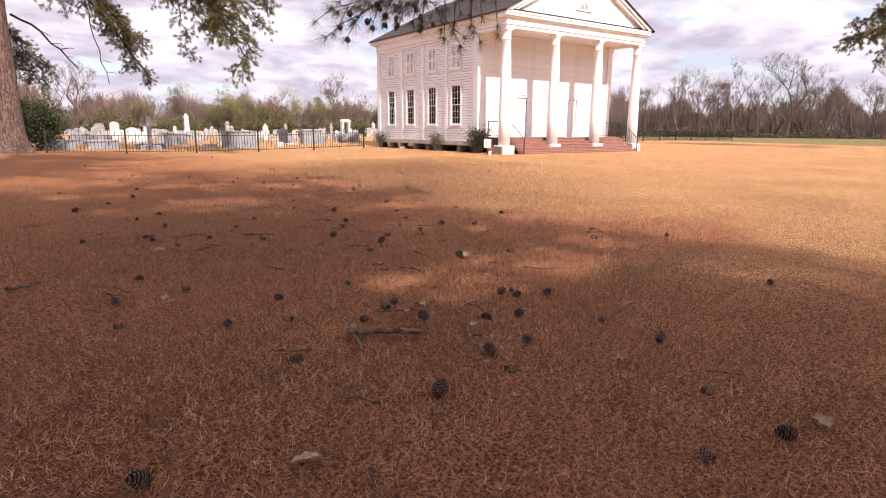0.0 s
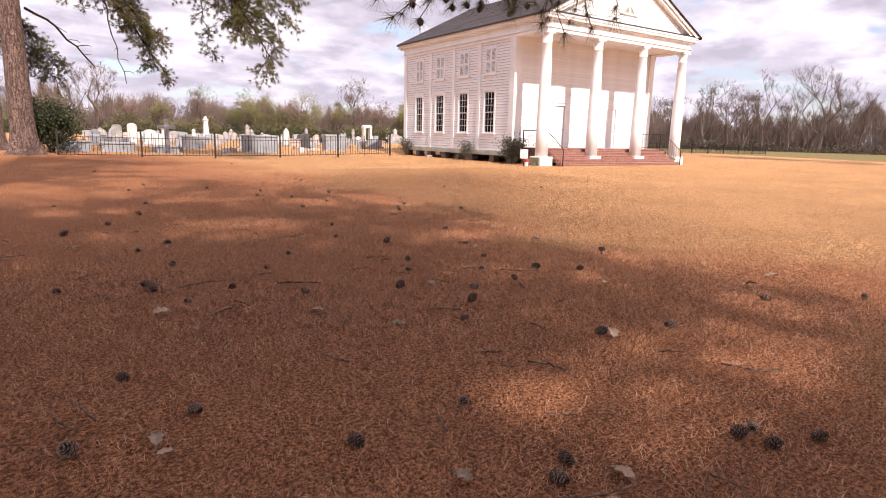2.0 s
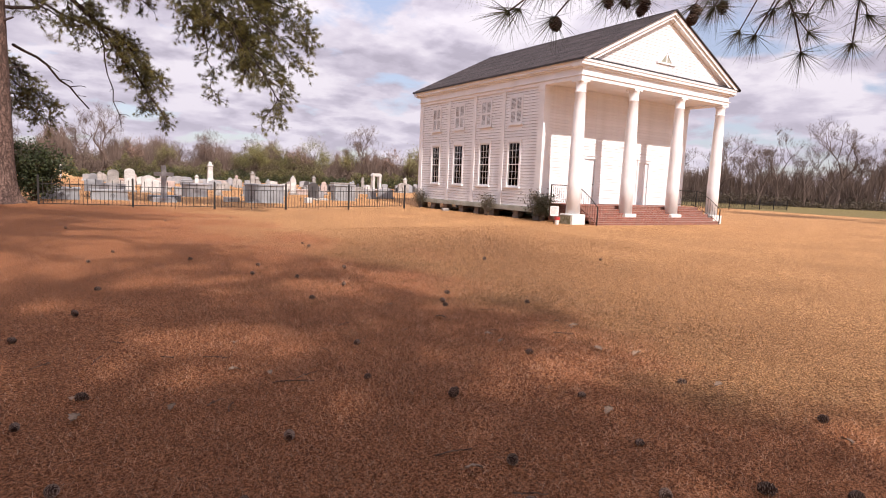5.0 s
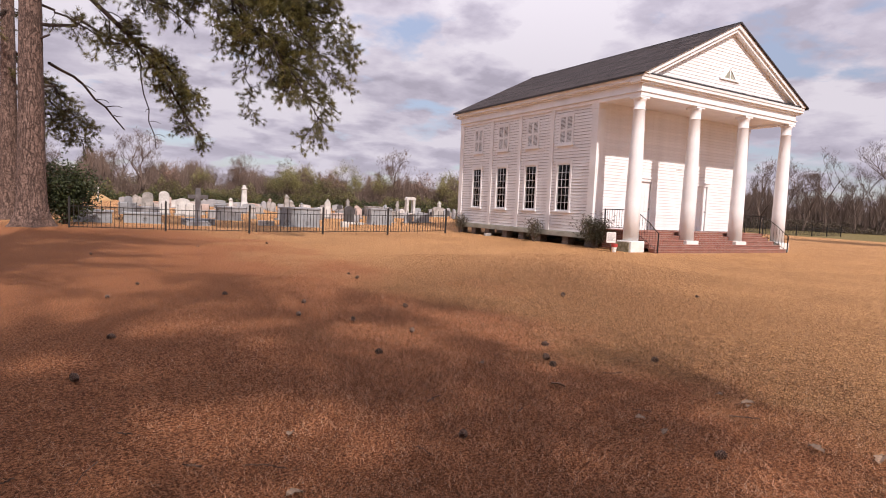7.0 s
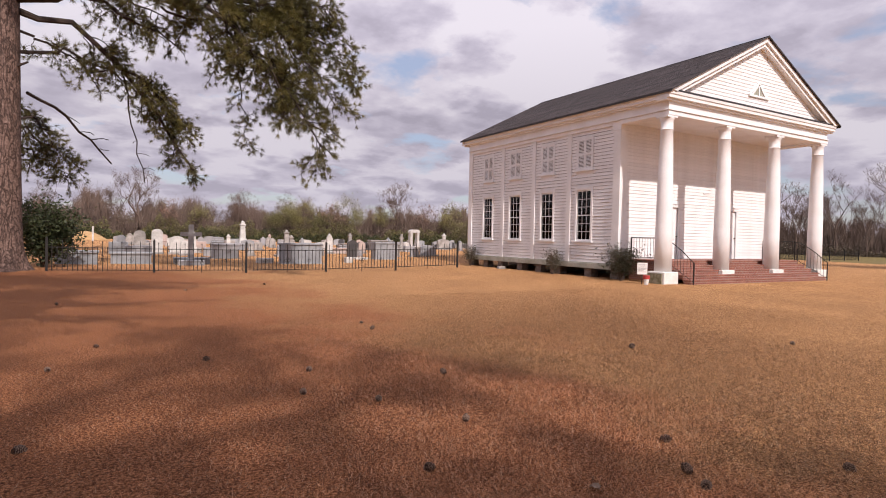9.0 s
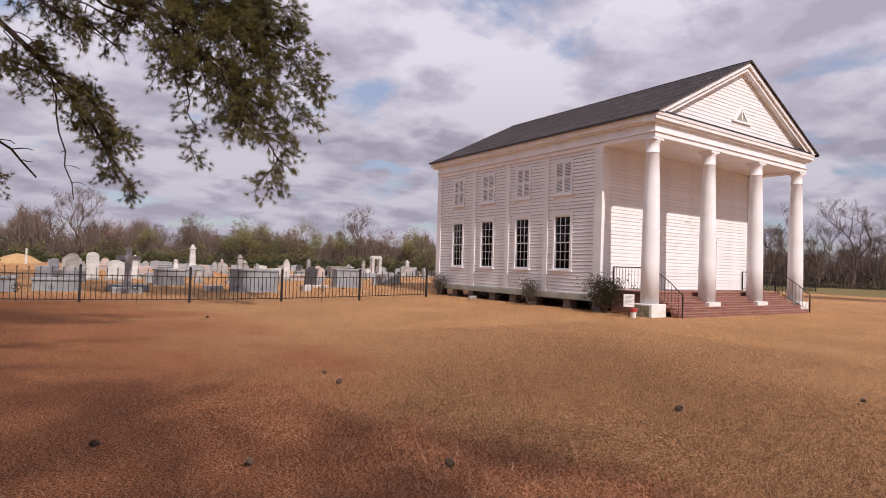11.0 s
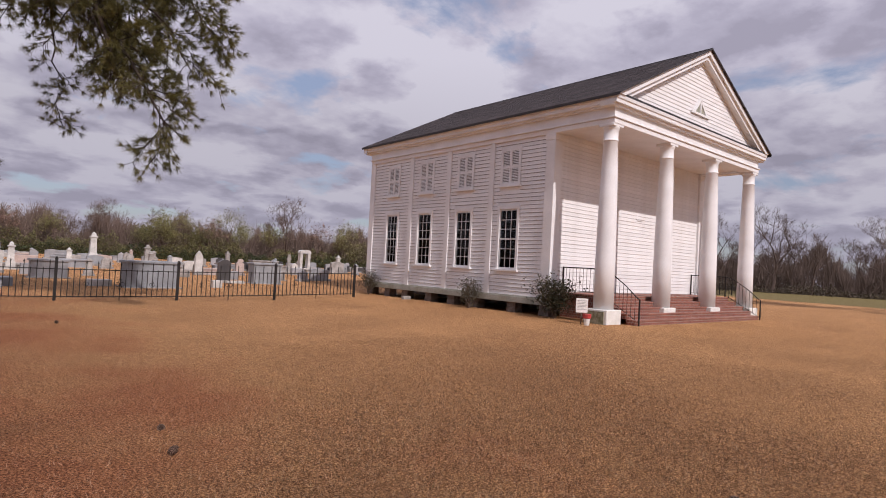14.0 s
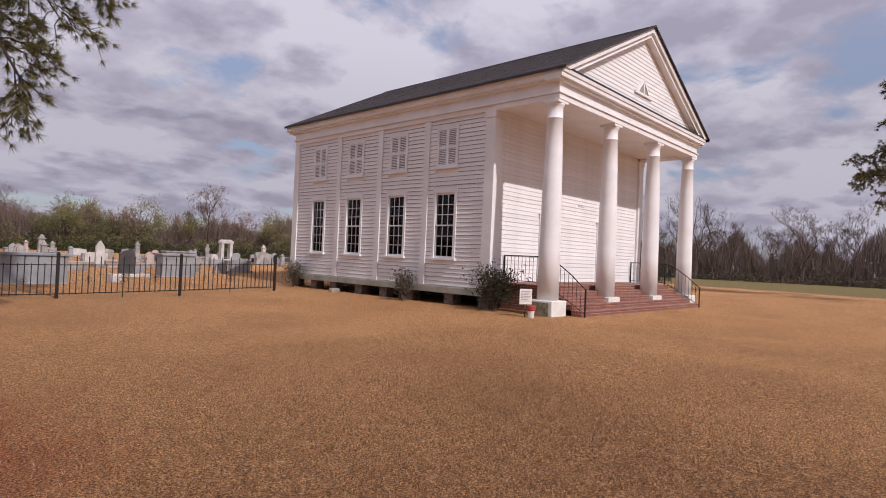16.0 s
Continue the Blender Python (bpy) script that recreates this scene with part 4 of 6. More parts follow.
# ---- graveyard ----
def stone_mesh(kind, w, h, d):
    bm = bmesh.new()
    if kind == "round":
        r = w / 2
        pts = [(-r, 0), (r, 0), (r, h - r * 0.75)] + [(r * math.cos(a), h - r * 0.75 + r * 0.75 * math.sin(a)) for a in [math.pi * i / 10 for i in range(1, 10)]] + [(-r, h - r * 0.75)]
        prism(bm, pts, -d / 2, d / 2, "y")
    elif kind == "serp":
        r = w / 2
        prism(bm, [(-r, 0), (r, 0), (r, h * 0.86), (r * 0.6, h * 0.95), (r * 0.25, h), (-r * 0.25, h), (-r * 0.6, h * 0.95), (-r, h * 0.86)], -d / 2, d / 2, "y")
    elif kind == "point":
        r = w / 2
        prism(bm, [(-r, 0), (r, 0), (r, h * 0.75), (r * 0.55, h * 0.88), (0, h), (-r * 0.55, h * 0.88), (-r, h * 0.75)], -d / 2, d / 2, "y")
    elif kind == "tomb":
        box(bm, -w / 2, w / 2, -d / 2, d / 2, 0, h - 0.10, 0.01)
        box(bm, -w / 2 - 0.06, w / 2 + 0.06, -d / 2 - 0.06, d / 2 + 0.06, h - 0.10, h, 0.015)
    elif kind == "obelisk":
        a = w / 2
        z = h * 0.12
        box(bm, -a * 1.0, a * 1.0, -a, a, 0, z)
        box(bm, -a * 0.75, a * 0.75, -a * 0.75, a * 0.75, z, h * 0.30)
        v = [[bm.verts.new((x * r, y * r, zz)) for x, y in ((-1, -1), (1, -1), (1, 1), (-1, 1))] for r, zz in ((a * 0.58, h * 0.30), (a * 0.45, h * 0.80), (a * 0.62, h * 0.82), (a * 0.62, h * 0.86), (a * 0.38, h * 0.87), (a * 0.30, h * 0.95), (a * 0.03, h))]
        for p, q in zip(v, v[1:]):
            for i in range(4):
                bm.faces.new((p[i], p[(i + 1) % 4], q[(i + 1) % 4], q[i]))
    elif kind == "cross":
        prism(bm, [(-0.13, 0.28), (0.13, 0.28), (0.11, h * 0.72), (w / 2, h * 0.72), (w / 2, h * 0.82), (0.11, h * 0.82), (0.10, h), (-0.10, h), (-0.11, h * 0.82), (-w / 2, h * 0.82), (-w / 2, h * 0.72), (-0.11, h * 0.72)], -d / 2, d / 2, "y")
        box(bm, -0.55, 0.55, -0.35, 0.35, 0, 0.28, 0.02)
    elif kind == "arch":
        box(bm, -w * 0.6, w * 0.6, -0.4, 0.4, 0, h * 0.16)
        box(bm, -w / 2, -w * 0.26, -0.25, 0.25, h * 0.16, h * 0.84)
        box(bm, w * 0.26, w / 2, -0.25, 0.25, h * 0.16, h * 0.84)
        prism(bm, [(-w * 0.56, h * 0.84), (w * 0.56, h * 0.84), (w * 0.50, h * 0.94), (w * 0.3, h), (-w * 0.3, h), (-w * 0.50, h * 0.94)], -0.3, 0.3, "y")
    elif kind == "block":
        box(bm, -w / 2, w / 2, -d / 2, d / 2, 0, h, 0.02)
    bmesh.ops.recalc_face_normals(bm, faces=bm.faces)
    me = bpy.data.meshes.new(kind)
    bm.to_mesh(me)
    bm.free()
    return me


def ground_z(x, y):
    return 0.35 * min(1, max(0, (y - 10) / 25)) if x < 30 and abs(x) < 60 else 0.0


STONE_WORDS = {"round": "round-topped headstone", "serp": "serpentine-topped headstone", "point": "pointed headstone", "tomb": "low box tomb", "obelisk": "tapered obelisk monument", "cross": "stone cross on a plinth", "arch": "arched double monument", "block": "squat block headstone"}
MAT_WORDS = {"white_marble": "white marble", "grey_granite": "grey granite", "blue_grey_granite": "blue-grey granite", "weathered_grave_stone": "weathered grey stone", "dark_polished_granite": "dark polished granite", "pinkish_grave_stone": "pinkish stone"}


def grave(kind, x, y, w, h, d, mat, rz=0.0, base=True, tilt=0.0):
    z = ground_z(x, y)
    ob = thing("gravestone" if kind not in ("tomb",) else "box_tomb", (x, y, z - 0.04), rz, MAT_WORDS[mat.name] + " " + STONE_WORDS[kind] + " in the churchyard", "gravestone" if kind != "tomb" else "tomb")
    me = stone_mesh(kind, w, h, d)
    p = part("stone", me, mat, ob)
    if kind in ("round", "serp", "point") and base:
        part("base_stone", boxes((-w * 0.62, w * 0.62, -d * 1.1, d * 1.1, 0, 0.16), bevel=0.01), M_STONE, ob)
        p.location.z = 0.155
        p.rotation_euler.x = tilt
    if kind == "tomb":
        part("footing", boxes((-w / 2 - 0.12, w / 2 + 0.12, -d / 2 - 0.12, d / 2 + 0.12, 0, 0.07), bevel=0.01), M_STONE, ob)
    return ob


# the stones one can tell apart
grave("tomb", -19.25, 14.0, 1.5, 0.68, 0.8, M_BLUEGRAN)
grave("tomb", -17.22, 15.0, 1.6, 0.58, 0.8, M_BLUEGRAN)
grave("block", -17.58, 24.0, 1.0, 0.75, 0.4, M_BLUEGRAN)
grave("round", -16.49, 24.0, 0.62, 1.30, 0.16, M_STONE)
grave("round", -15.56, 24.0, 0.60, 1.40, 0.16, M_MARBLE)
grave("serp", -14.47, 24.0, 0.80, 1.0, 0.22, M_MARBLE)
grave("cross", -14.84, 14.0, 0.90, 1.90, 0.18, M_GRANITE)
grave("block", -14.71, 14.9, 1.5, 0.35, 0.9, M_BLUEGRAN)
grave("obelisk", -13.31, 26.0, 0.55, 1.45, 0.4, M_MARBLE)
grave("tomb", -12.36, 20.0, 1.35, 0.85, 0.8, M_GRANITE)
grave("obelisk", -7.11, 42.0, 0.85, 2.45, 0.5, M_MARBLE)
grave("tomb", -9.48, 15.0, 1.95, 1.10, 0.95, M_BLUEGRAN, 4)
grave("block", -11.20, 15.4, 0.8, 0.30, 0.5, M_MARBLE)
grave("block", -6.62, 15.6, 0.40, 0.35, 0.4, M_MARBLE)
grave("serp", -5.09, 19.0, 0.62, 1.05, 0.22, M_DARKSTONE)
grave("block", -4.62, 18.8, 0.9, 0.16, 0.5, M_MARBLE)
grave("point", -4.13, 26.0, 0.42, 1.35, 0.22, M_MARBLE)
grave("obelisk", 0.90, 35.0, 0.55, 1.5, 0.4, M_STONE)
grave("tomb", -2.93, 19.0, 1.45, 1.12, 0.9, M_BLUEGRAN, -4)
grave("arch", 10.00, 40.0, 1.05, 2.05, 0.5, M_MARBLE)
grave("obelisk", 13.68, 40.0, 0.65, 1.75, 0.4, M_MARBLE)
grave("tomb", 2.98, 33.0, 2.0, 0.95, 0.9, M_STONE)
grave("serp", 11.83, 37.0, 1.3, 0.95, 0.3, M_STONE)
grave("block", -7.59, 21.0, 0.7, 0.95, 0.35, M_DARKSTONE)
grave("cross", 4.14, 31.0, 0.34, 1.55, 0.12, M_STONE)
grave("obelisk", -4.86, 35.0, 0.7, 1.65, 0.4, M_STONE)
# rows behind them
rng = random.Random(11)
kinds = ["round", "serp", "serp", "block", "tomb", "point", "tomb", "block", "obelisk"]
mats = [M_MARBLE, M_STONE, M_GRANITE, M_GRANITE, M_STONE, M_PINKSTONE, M_DARKSTONE, M_BLUEGRAN]
for row in range(9):
    y = 22.5 + row * 3.9
    x = -17.5 + rng.uniform(0, 2)
    while x < 4 + row * 3.2:
        if rng.random() < 0.72:
            k = rng.choice(kinds)
            w = {"round": 0.6, "serp": rng.uniform(0.7, 1.4), "block": rng.uniform(0.7, 1.5), "tomb": rng.uniform(1.2, 1.9), "point": 0.5, "obelisk": 0.55}[k]
            h = {"round": 0.9, "serp": 0.75, "block": 0.7, "tomb": 0.6, "point": 1.0, "obelisk": 1.35}[k] * rng.uniform(0.55, 0.95)
            grave(k, x, y + rng.uniform(-0.7, 0.7), w, h, {"tomb": 0.9, "block": 0.4}.get(k, 0.2), rng.choice(mats), rng.uniform(-5, 5), tilt=radians(rng.gauss(0, 2)))
        x += rng.uniform(1.5, 2.7)
for x, y, k, m in ((24, 27, "tomb", M_PINKSTONE), (27.5, 29, "serp", M_STONE), (31, 27, "block", M_GRANITE), (21, 31, "serp", M_MARBLE)):
    grave(k, x, y, 1.4, 0.95, 0.5, m)


def sand_mound():
    s = bmesh.new()
    lathe(s, [(2.6, 0), (2.2, 0.35), (1.5, 0.75), (0.8, 1.05), (0.25, 1.2)], 22)
    for v in s.verts:
        v.co += Vector((1, 1, 0.5)) * 0.16 * noise.noise(v.co * 1.3)
    ob = part("sand_mound", s, M_SAND, None, smooth=True)
    ob.location = (-20.4, 66.0, 0.2)
    tagged(ob, "heap of tan sand at the graveyard edge", "mound")


sand_mound()
pole = part("white_marker_post", boxes((-0.09, 0.09, -0.09, 0.09, 0, 1.7), bevel=0.02), M_MARBLE)
pole.location = (-19.5, 60.0, 0.28)
tagged(pole, "slim white marker post among the graves", "post")


# ---- pines ----
def pine_limb(rng, wood, green, a, b, sag, r, subs, reach, dens, drop=0.5, start=0.35, needles=46, length=0.215, width=0.0095):
    """A limb from a to b with drooping side shoots that end in brushes of needles."""
    path = bend(a, b, sag, 9, rng, 0.12)
    wood.tube(path, r, r * 0.25, 7)
    for k in range(subs):
        t = start + (1 - start) * (k + rng.random()) / subs
        i = min(7, int(t * 8))
        p = path[i].lerp(path[i + 1], t * 8 - i)
        along = (path[i + 1] - path[i]).normalized()
        side = Vector((rng.gauss(0, 1), rng.gauss(0, 1), rng.gauss(-drop, 0.5)))
        d = (along * rng.uniform(0.2, 1.0) + side * 0.8).normalized()
        L = reach * rng.uniform(0.5, 1.15) * (1.15 - 0.5 * t)
        q = p + d * L
        q.z -= drop * L * 0.5
        sp = bend(p, q, 0.08 * L, 5, rng, 0.05)
        wood.tube(sp, r * 0.22, 0.010, 4)
        for _ in range(max(2, int(dens * L))):
            u = rng.uniform(0.35, 1.0)
            j = min(3, int(u * 4))
            c = sp[j].lerp(sp[j + 1], u * 4 - j)
            dd = (d + Vector((rng.gauss(0, 0.8), rng.gauss(0, 0.8), rng.gauss(-0.1, 0.7)))).normalized()
            e = c + dd * rng.uniform(0.12, 0.42)
            wood.tube([c, e], 0.008, 0.005, 3)
            green.tuft(rng, e, dd, needles, length, width, 0.95)
            if rng.random() < 0.5:
                green.tuft(rng, c.lerp(e, 0.5), dd, needles // 2, length * 0.9, width, 1.1)


def pine_trunk(r0, h, seed, lean=(0, 0)):
    """A tall trunk with root flare and uneven plates of bark."""
    bm = bmesh.new()
    n, m = 40, 90
    rings = []
    for j in range(m):
        t = j / (m - 1)
        z = -0.1 + h * t ** 1.25
        base = r0 * (1 - 0.72 * t) * (1 + 0.55 * math.exp(-max(z, 0) / 0.38))
        ring = []
        for i in range(n):
            a = 2 * math.pi * i / n
            root = 1 + 0.16 * math.exp(-max(z, 0) / 0.5) * math.sin(5 * a + seed)
            k = 1 + 0.035 * noise.noise(Vector((math.cos(a) * 4 + seed, math.sin(a) * 4, z * 1.3))) + 0.03 * noise.noise(Vector((math.cos(a) * 9, math.sin(a) * 9 + seed, z * 3.5)))
            r = base * root * k
            ring.append(bm.verts.new((lean[0] * t + r * math.cos(a), lean[1] * t + r * math.sin(a), z)))
        rings.append(ring)
    for p, q in zip(rings, rings[1:]):
        for i in range(n):
            bm.faces.new((p[i], p[(i + 1) % n], q[(i + 1) % n], q[i]))
    bm.faces.new(rings[-1])
    return bm


def add_tree(name, at, trunk, wood, green, label, mat_green=None, cat="tree"):
    ob = thing(name, at, label=label, category=cat)
    if trunk:
        part("trunk", trunk, M_BARK, ob, smooth=True)
    if wood.v:
        part("branchwork", wood.mesh("branchwork", M_LIMB), M_LIMB, ob)
    if green.v:
        part("crown", green.mesh("crown", mat_green or M_NEEDLE), None, ob)
    return ob


def churchyard_pine():
    rng = random.Random(21)
    bx, by, bz = -21.13, 9.7, 0.12
    wood, green = Soup(), Soup()
    def L(p):
        return (p[0] - bx, p[1] - by, p[2] - bz)
    # the long limb towards the church with its hanging shoots
    pine_limb(rng, wood, green, L((-20.9, 9.6, 9.3)), L((-12.6, 6.2, 9.4)), 0.5, 0.17, 60, 2.1, 17, 0.25, 0.38)
    pine_limb(rng, wood, green, L((-15.2, 7.4, 9.5)), L((-11.9, 4.1, 4.25)), 0.6, 0.08, 36, 1.35, 18, 0.35, 0.2)
    pine_limb(rng, wood, green, L((-15.6, 7.6, 9.5)), L((-12.6, 5.1, 6.0)), 0.5, 0.07, 40, 1.6, 18, 0.3, 0.2)
    pine_limb(rng, wood, green, L((-14.6, 7.0, 9.6)), L((-10.5, 5.4, 7.6)), 0.4, 0.06, 40, 1.5, 17, 0.3, 0.25)
    pine_limb(rng, wood, green, L((-14.3, 7.4, 9.0)), L((-13.6, 7.9, 4.7)), 0.0, 0.035, 13, 0.65, 12, 0.35, 0.6)
    pine_limb(rng, wood, green, L((-20.8, 9.9, 8.3)), L((-18.5, 10.4, 6.8)), 0.3, 0.05, 16, 0.85, 10, 0.3, 0.25)
    pine_limb(rng, wood, green, L((-16.6, 8.0, 9.4)), L((-13.9, 6.8, 7.3)), 0.2, 0.05, 10, 1.1, 8, 0.3, 0.3)
    pine_limb(rng, wood, green, L((-14.2, 6.9, 9.4)), L((-11.6, 5.4, 9.6)), 0.5, 0.06, 34, 1.5, 16, 0.2, 0.15)
    pine_limb(rng, wood, green, L((-13.6, 6.6, 9.3)), L((-11.3, 4.9, 6.1)), 0.3, 0.05, 26, 1.3, 16, 0.3, 0.2)
    # the lower limb with its dark pad of needles
    pine_limb(rng, wood, green, L((-20.8, 9.7, 8.9)), L((-15.2, 9.9, 3.9)), 1.2, 0.12, 44, 1.1, 17, 0.3, 0.34)
    pine_limb(rng, wood, green, L((-17.6, 9.8, 7.4)), L((-15.6, 9.6, 5.3)), 0.3, 0.06, 26, 1.0, 18, 0.2, 0.2)
    pine_limb(rng, wood, green, L((-20.8, 9.9, 7.6)), L((-17.2, 10.6, 6.9)), 0.5, 0.07, 12, 0.9, 9, 0.3, 0.35)
    pine_limb(rng, wood, green, L((-20.8, 9.4, 9.6)), L((-16.0, 8.4, 8.2)), 0.5, 0.09, 20, 1.2, 9, 0.4, 0.35)
    # bare dead branch and hanging bare shoot
    d = bend(L((-20.6, 10.0, 6.25)), L((-18.03, 13.4, 4.35)), 0.35, 8, rng, 0.07)
    wood.tube(d, 0.06, 0.03, 6)
    for k in (3, 4, 5, 6):
        e = d[k] + Vector((rng.uniform(0.2, 0.7), rng.uniform(-0.3, 0.5), rng.uniform(-0.35, 0.2)))
        wood.tube(bend(d[k], e, 0.05, 4, rng, 0.03), 0.024, 0.012, 4)
    d = bend(L((-17.7, 10.0, 7.3)), L((-16.9, 11.0, 3.45)), -0.1, 8, rng, 0.06)
    wood.tube(d, 0.032, 0.018, 5)
    for k in (4, 5, 6):
        e = d[k] + Vector((rng.uniform(-0.3, 0.6), rng.uniform(-0.3, 0.3), rng.uniform(-0.4, -0.05)))
        wood.tube(bend(d[k], e, 0.05, 4, rng, 0.02), 0.016, 0.009, 4)
    # stubs and the high crown
    for z, a in ((5.2, 0.3), (6.9, -0.6), (3.9, 1.0)):
        wood.tube([(0.4 * math.cos(a), 0.4 * math.sin(a), z), (0.75 * math.cos(a), 0.75 * math.sin(a), z + 0.12)], 0.05, 0.03, 6)
    for k in range(22):
        a, z = rng.uniform(0, 6.28), rng.uniform(11, 23)
        r = rng.uniform(3.0, 5.5) * (1.25 - z / 26)
        pine_limb(rng, wood, green, (0, 0, z), (r * math.cos(a), r * math.sin(a), z + rng.uniform(-0.6, 1.2)), 0.3, 0.09, 10, 1.3, 6, 0.1, 0.35, 12, 0.34, 0.03)
    # the upper limbs that fill the gap beside the trunk
    pine_limb(rng, wood, green, L((-20.8, 9.6, 11.3)), L((-15.0, 8.2, 10.6)), 0.4, 0.10, 34, 1.4, 14, 0.3, 0.25)
    pine_limb(rng, wood, green, L((-20.8, 9.8, 10.4)), L((-16.4, 9.0, 9.4)), 0.4, 0.08, 24, 1.1, 12, 0.35, 0.3)
    pine_limb(rng, wood, green, L((-20.9, 9.7, 12.4)), L((-13.2, 7.0, 11.6)), 0.4, 0.12, 34, 1.6, 13, 0.3, 0.35)
    add_tree("pine_tree", (bx, by, bz), pine_trunk(0.50, 25, 2.0), wood, green, "tall pine with long drooping limbs and scaly bark")


def back_pine():
    """The second pine behind, with low dark boughs."""
    rng = random.Random(5)
    wood, green = Soup(), Soup()
    for b, n in (((3.2, -0.3, 4.3), 34), ((2.4, -0.6, 5.4), 26), ((2.8, 0.0, 3.7), 26), ((-2.5, 1.0, 5.5), 10), ((0.5, 2.8, 6.0), 10), ((-1, -2.2, 7.5), 8)):
        pine_limb(rng, wood, green, (0, 0, b[2] + 1.6), b, 0.3, 0.07, n, 1.0, 11, 0.35, 0.3)
    for k in range(16):
        a, z = rng.uniform(0, 6.28), rng.uniform(9, 19)
        r = rng.uniform(2.5, 4.5)
        pine_limb(rng, wood, green, (0, 0, z), (r * math.cos(a), r * math.sin(a), z + 0.5), 0.3, 0.08, 9, 1.2, 6, 0.1, 0.35, 12, 0.34, 0.03)
    add_tree("pine_tree", (-22.47, 15.5, 0.12), pine_trunk(0.40, 21, 4.0), wood, green, "pine with low dark boughs behind another pine")


# sun flecks and shade edge wanted on the lawn; unseen crowns are cut to them
FLECKS = [(-17.0, -19.6, 1.4, 0.75), (-18.5, -13.0, 1.7, 1.05), (-15.5, -14.9, 0.9, 0.4), (-20.3, -19.1, 0.4, 0.35), (-19.6, -19.7, 0.35, 0.25), (-19.05, -20.2, 0.3, 0.25), (-17.7, -9.4, 0.9, 0.5), (-16.0, -10.1, 0.5, 0.35), (-19.7, -10.6, 0.8, 0.5)]
EDGE_Y = (-26.0, -20.4, -18.5, -16.6, -15.6, -13.7, -11.5, -10.2, -8.3, -6.4, -4.7, -3.4, -0.5, 1.0, 2.5, 5.0, 6.5)
EDGE_X = (-13.0, -13.4, -14.1, -14.4, -14.5, -13.3, -12.9, -13.3, -14.2, -15.4, -15.9, -17.6, -19.5, -18.0, -15.6, -15.6, -20.0)


def shade_pine(at, seed, h, limbs, label):
    """An unseen pine by the path, added to shade the lawn; limbs: (z, dx, dy, dz)."""
    rng = random.Random(seed)
    wood, green = Soup(), Soup()
    for z, dx, dy, dz in limbs:
        pine_limb(rng, wood, green, (0, 0, z), (dx, dy, z + dz), 0.4, 0.10, 15, 1.9, 6.5, 0.15, 0.22, 14, 0.36, 0.05)
    # needles are dropped so the crown's shadow takes the set edge and sun flecks
    kept = Soup()
    for i in range(0, len(green.v), 3):
        p = Vector(at) + green.v[i]
        d = p.z / -sun_way.z
        gx, gy = p.x + sun_way.x * d, p.y + sun_way.y * d
        inside = float(np.interp(gy, EDGE_Y, EDGE_X)) + 0.5 * noise.noise(Vector((gx * 0.9, gy * 0.9, 1.0))) - gx
        keep = min(1, max(0, inside / 0.5)) * (0.68 + 0.4 * noise.noise(Vector((gx * 0.55, gy * 0.8, 4.0))))
        keep *= 1 - 0.2 * min(1, max(0, (gy + 16) / 4))
        keep = min(1, keep * (0.9 - (0.5 - 0.4 * min(1, max(0, (gy + 19.0) / 2.5))) * min(1, max(0, (gx + 19.8) / 2.5))))
        if rng.random() > keep:
            continue
        if all(((gx - cx) / rx) ** 2 + ((gy - cy) / ry) ** 2 > 1 + 0.5 * noise.noise(Vector((gx * 2, gy * 2, 2.0))) for cx, cy, rx, ry in FLECKS):
            kept.tri(*green.v[i:i + 3])
    bare = []
    for f in wood.f:
        a, b = wood.v[f[0]], wood.v[f[1]]
        d = (at[2] + a.z) / -sun_way.z
        gx, gy = at[0] + a.x + sun_way.x * d, at[1] + a.y + sun_way.y * d
        if (a - b).length > 0.04 or all(((gx - cx) / rx) ** 2 + ((gy - cy) / ry) ** 2 > 1 for cx, cy, rx, ry in FLECKS):
            bare.append(f)
    wood.f = bare
    return add_tree("pine_tree", at, pine_trunk(0.42, h, seed), wood, kept, label)


def limbs_between(rng, n, z0, z1, lo, hi, r0, r1):
    """Limbs at heights z0..z1 whose bearing lies between lo and hi degrees."""
    out = []
    for k in range(n):
        a, z = radians(rng.uniform(lo, hi)), rng.uniform(z0, z1)
        r = rng.uniform(r0, r1)
        out.append((z, r * math.cos(a), r * math.sin(a), rng.uniform(-0.8, 0.8)))
    return out


def field_pine():
    """The pine out on the field whose boughs reach into view."""
    rng = random.Random(61)
    wood, green = Soup(), Soup()
    for k in range(40):
        a, z = rng.uniform(0, 6.28), rng.uniform(7.6, 19.1)
        r = rng.uniform(4.0, 6.2) if z < 11.9 else rng.uniform(2.0, 4.0)
        pine_limb(rng, wood, green, (0, 0, z), (r * math.cos(a), r * math.sin(a), z + rng.uniform(-1.0, 0.8)), 0.5, 0.08, 16, 1.3, 12, 0.25, 0.4, 20, 0.28, 0.026)
    add_tree("pine_tree", (32.9, -8.0, 0), pine_trunk(0.38, 22, 6.0), wood, green, "tall pine with spreading boughs out on the field")


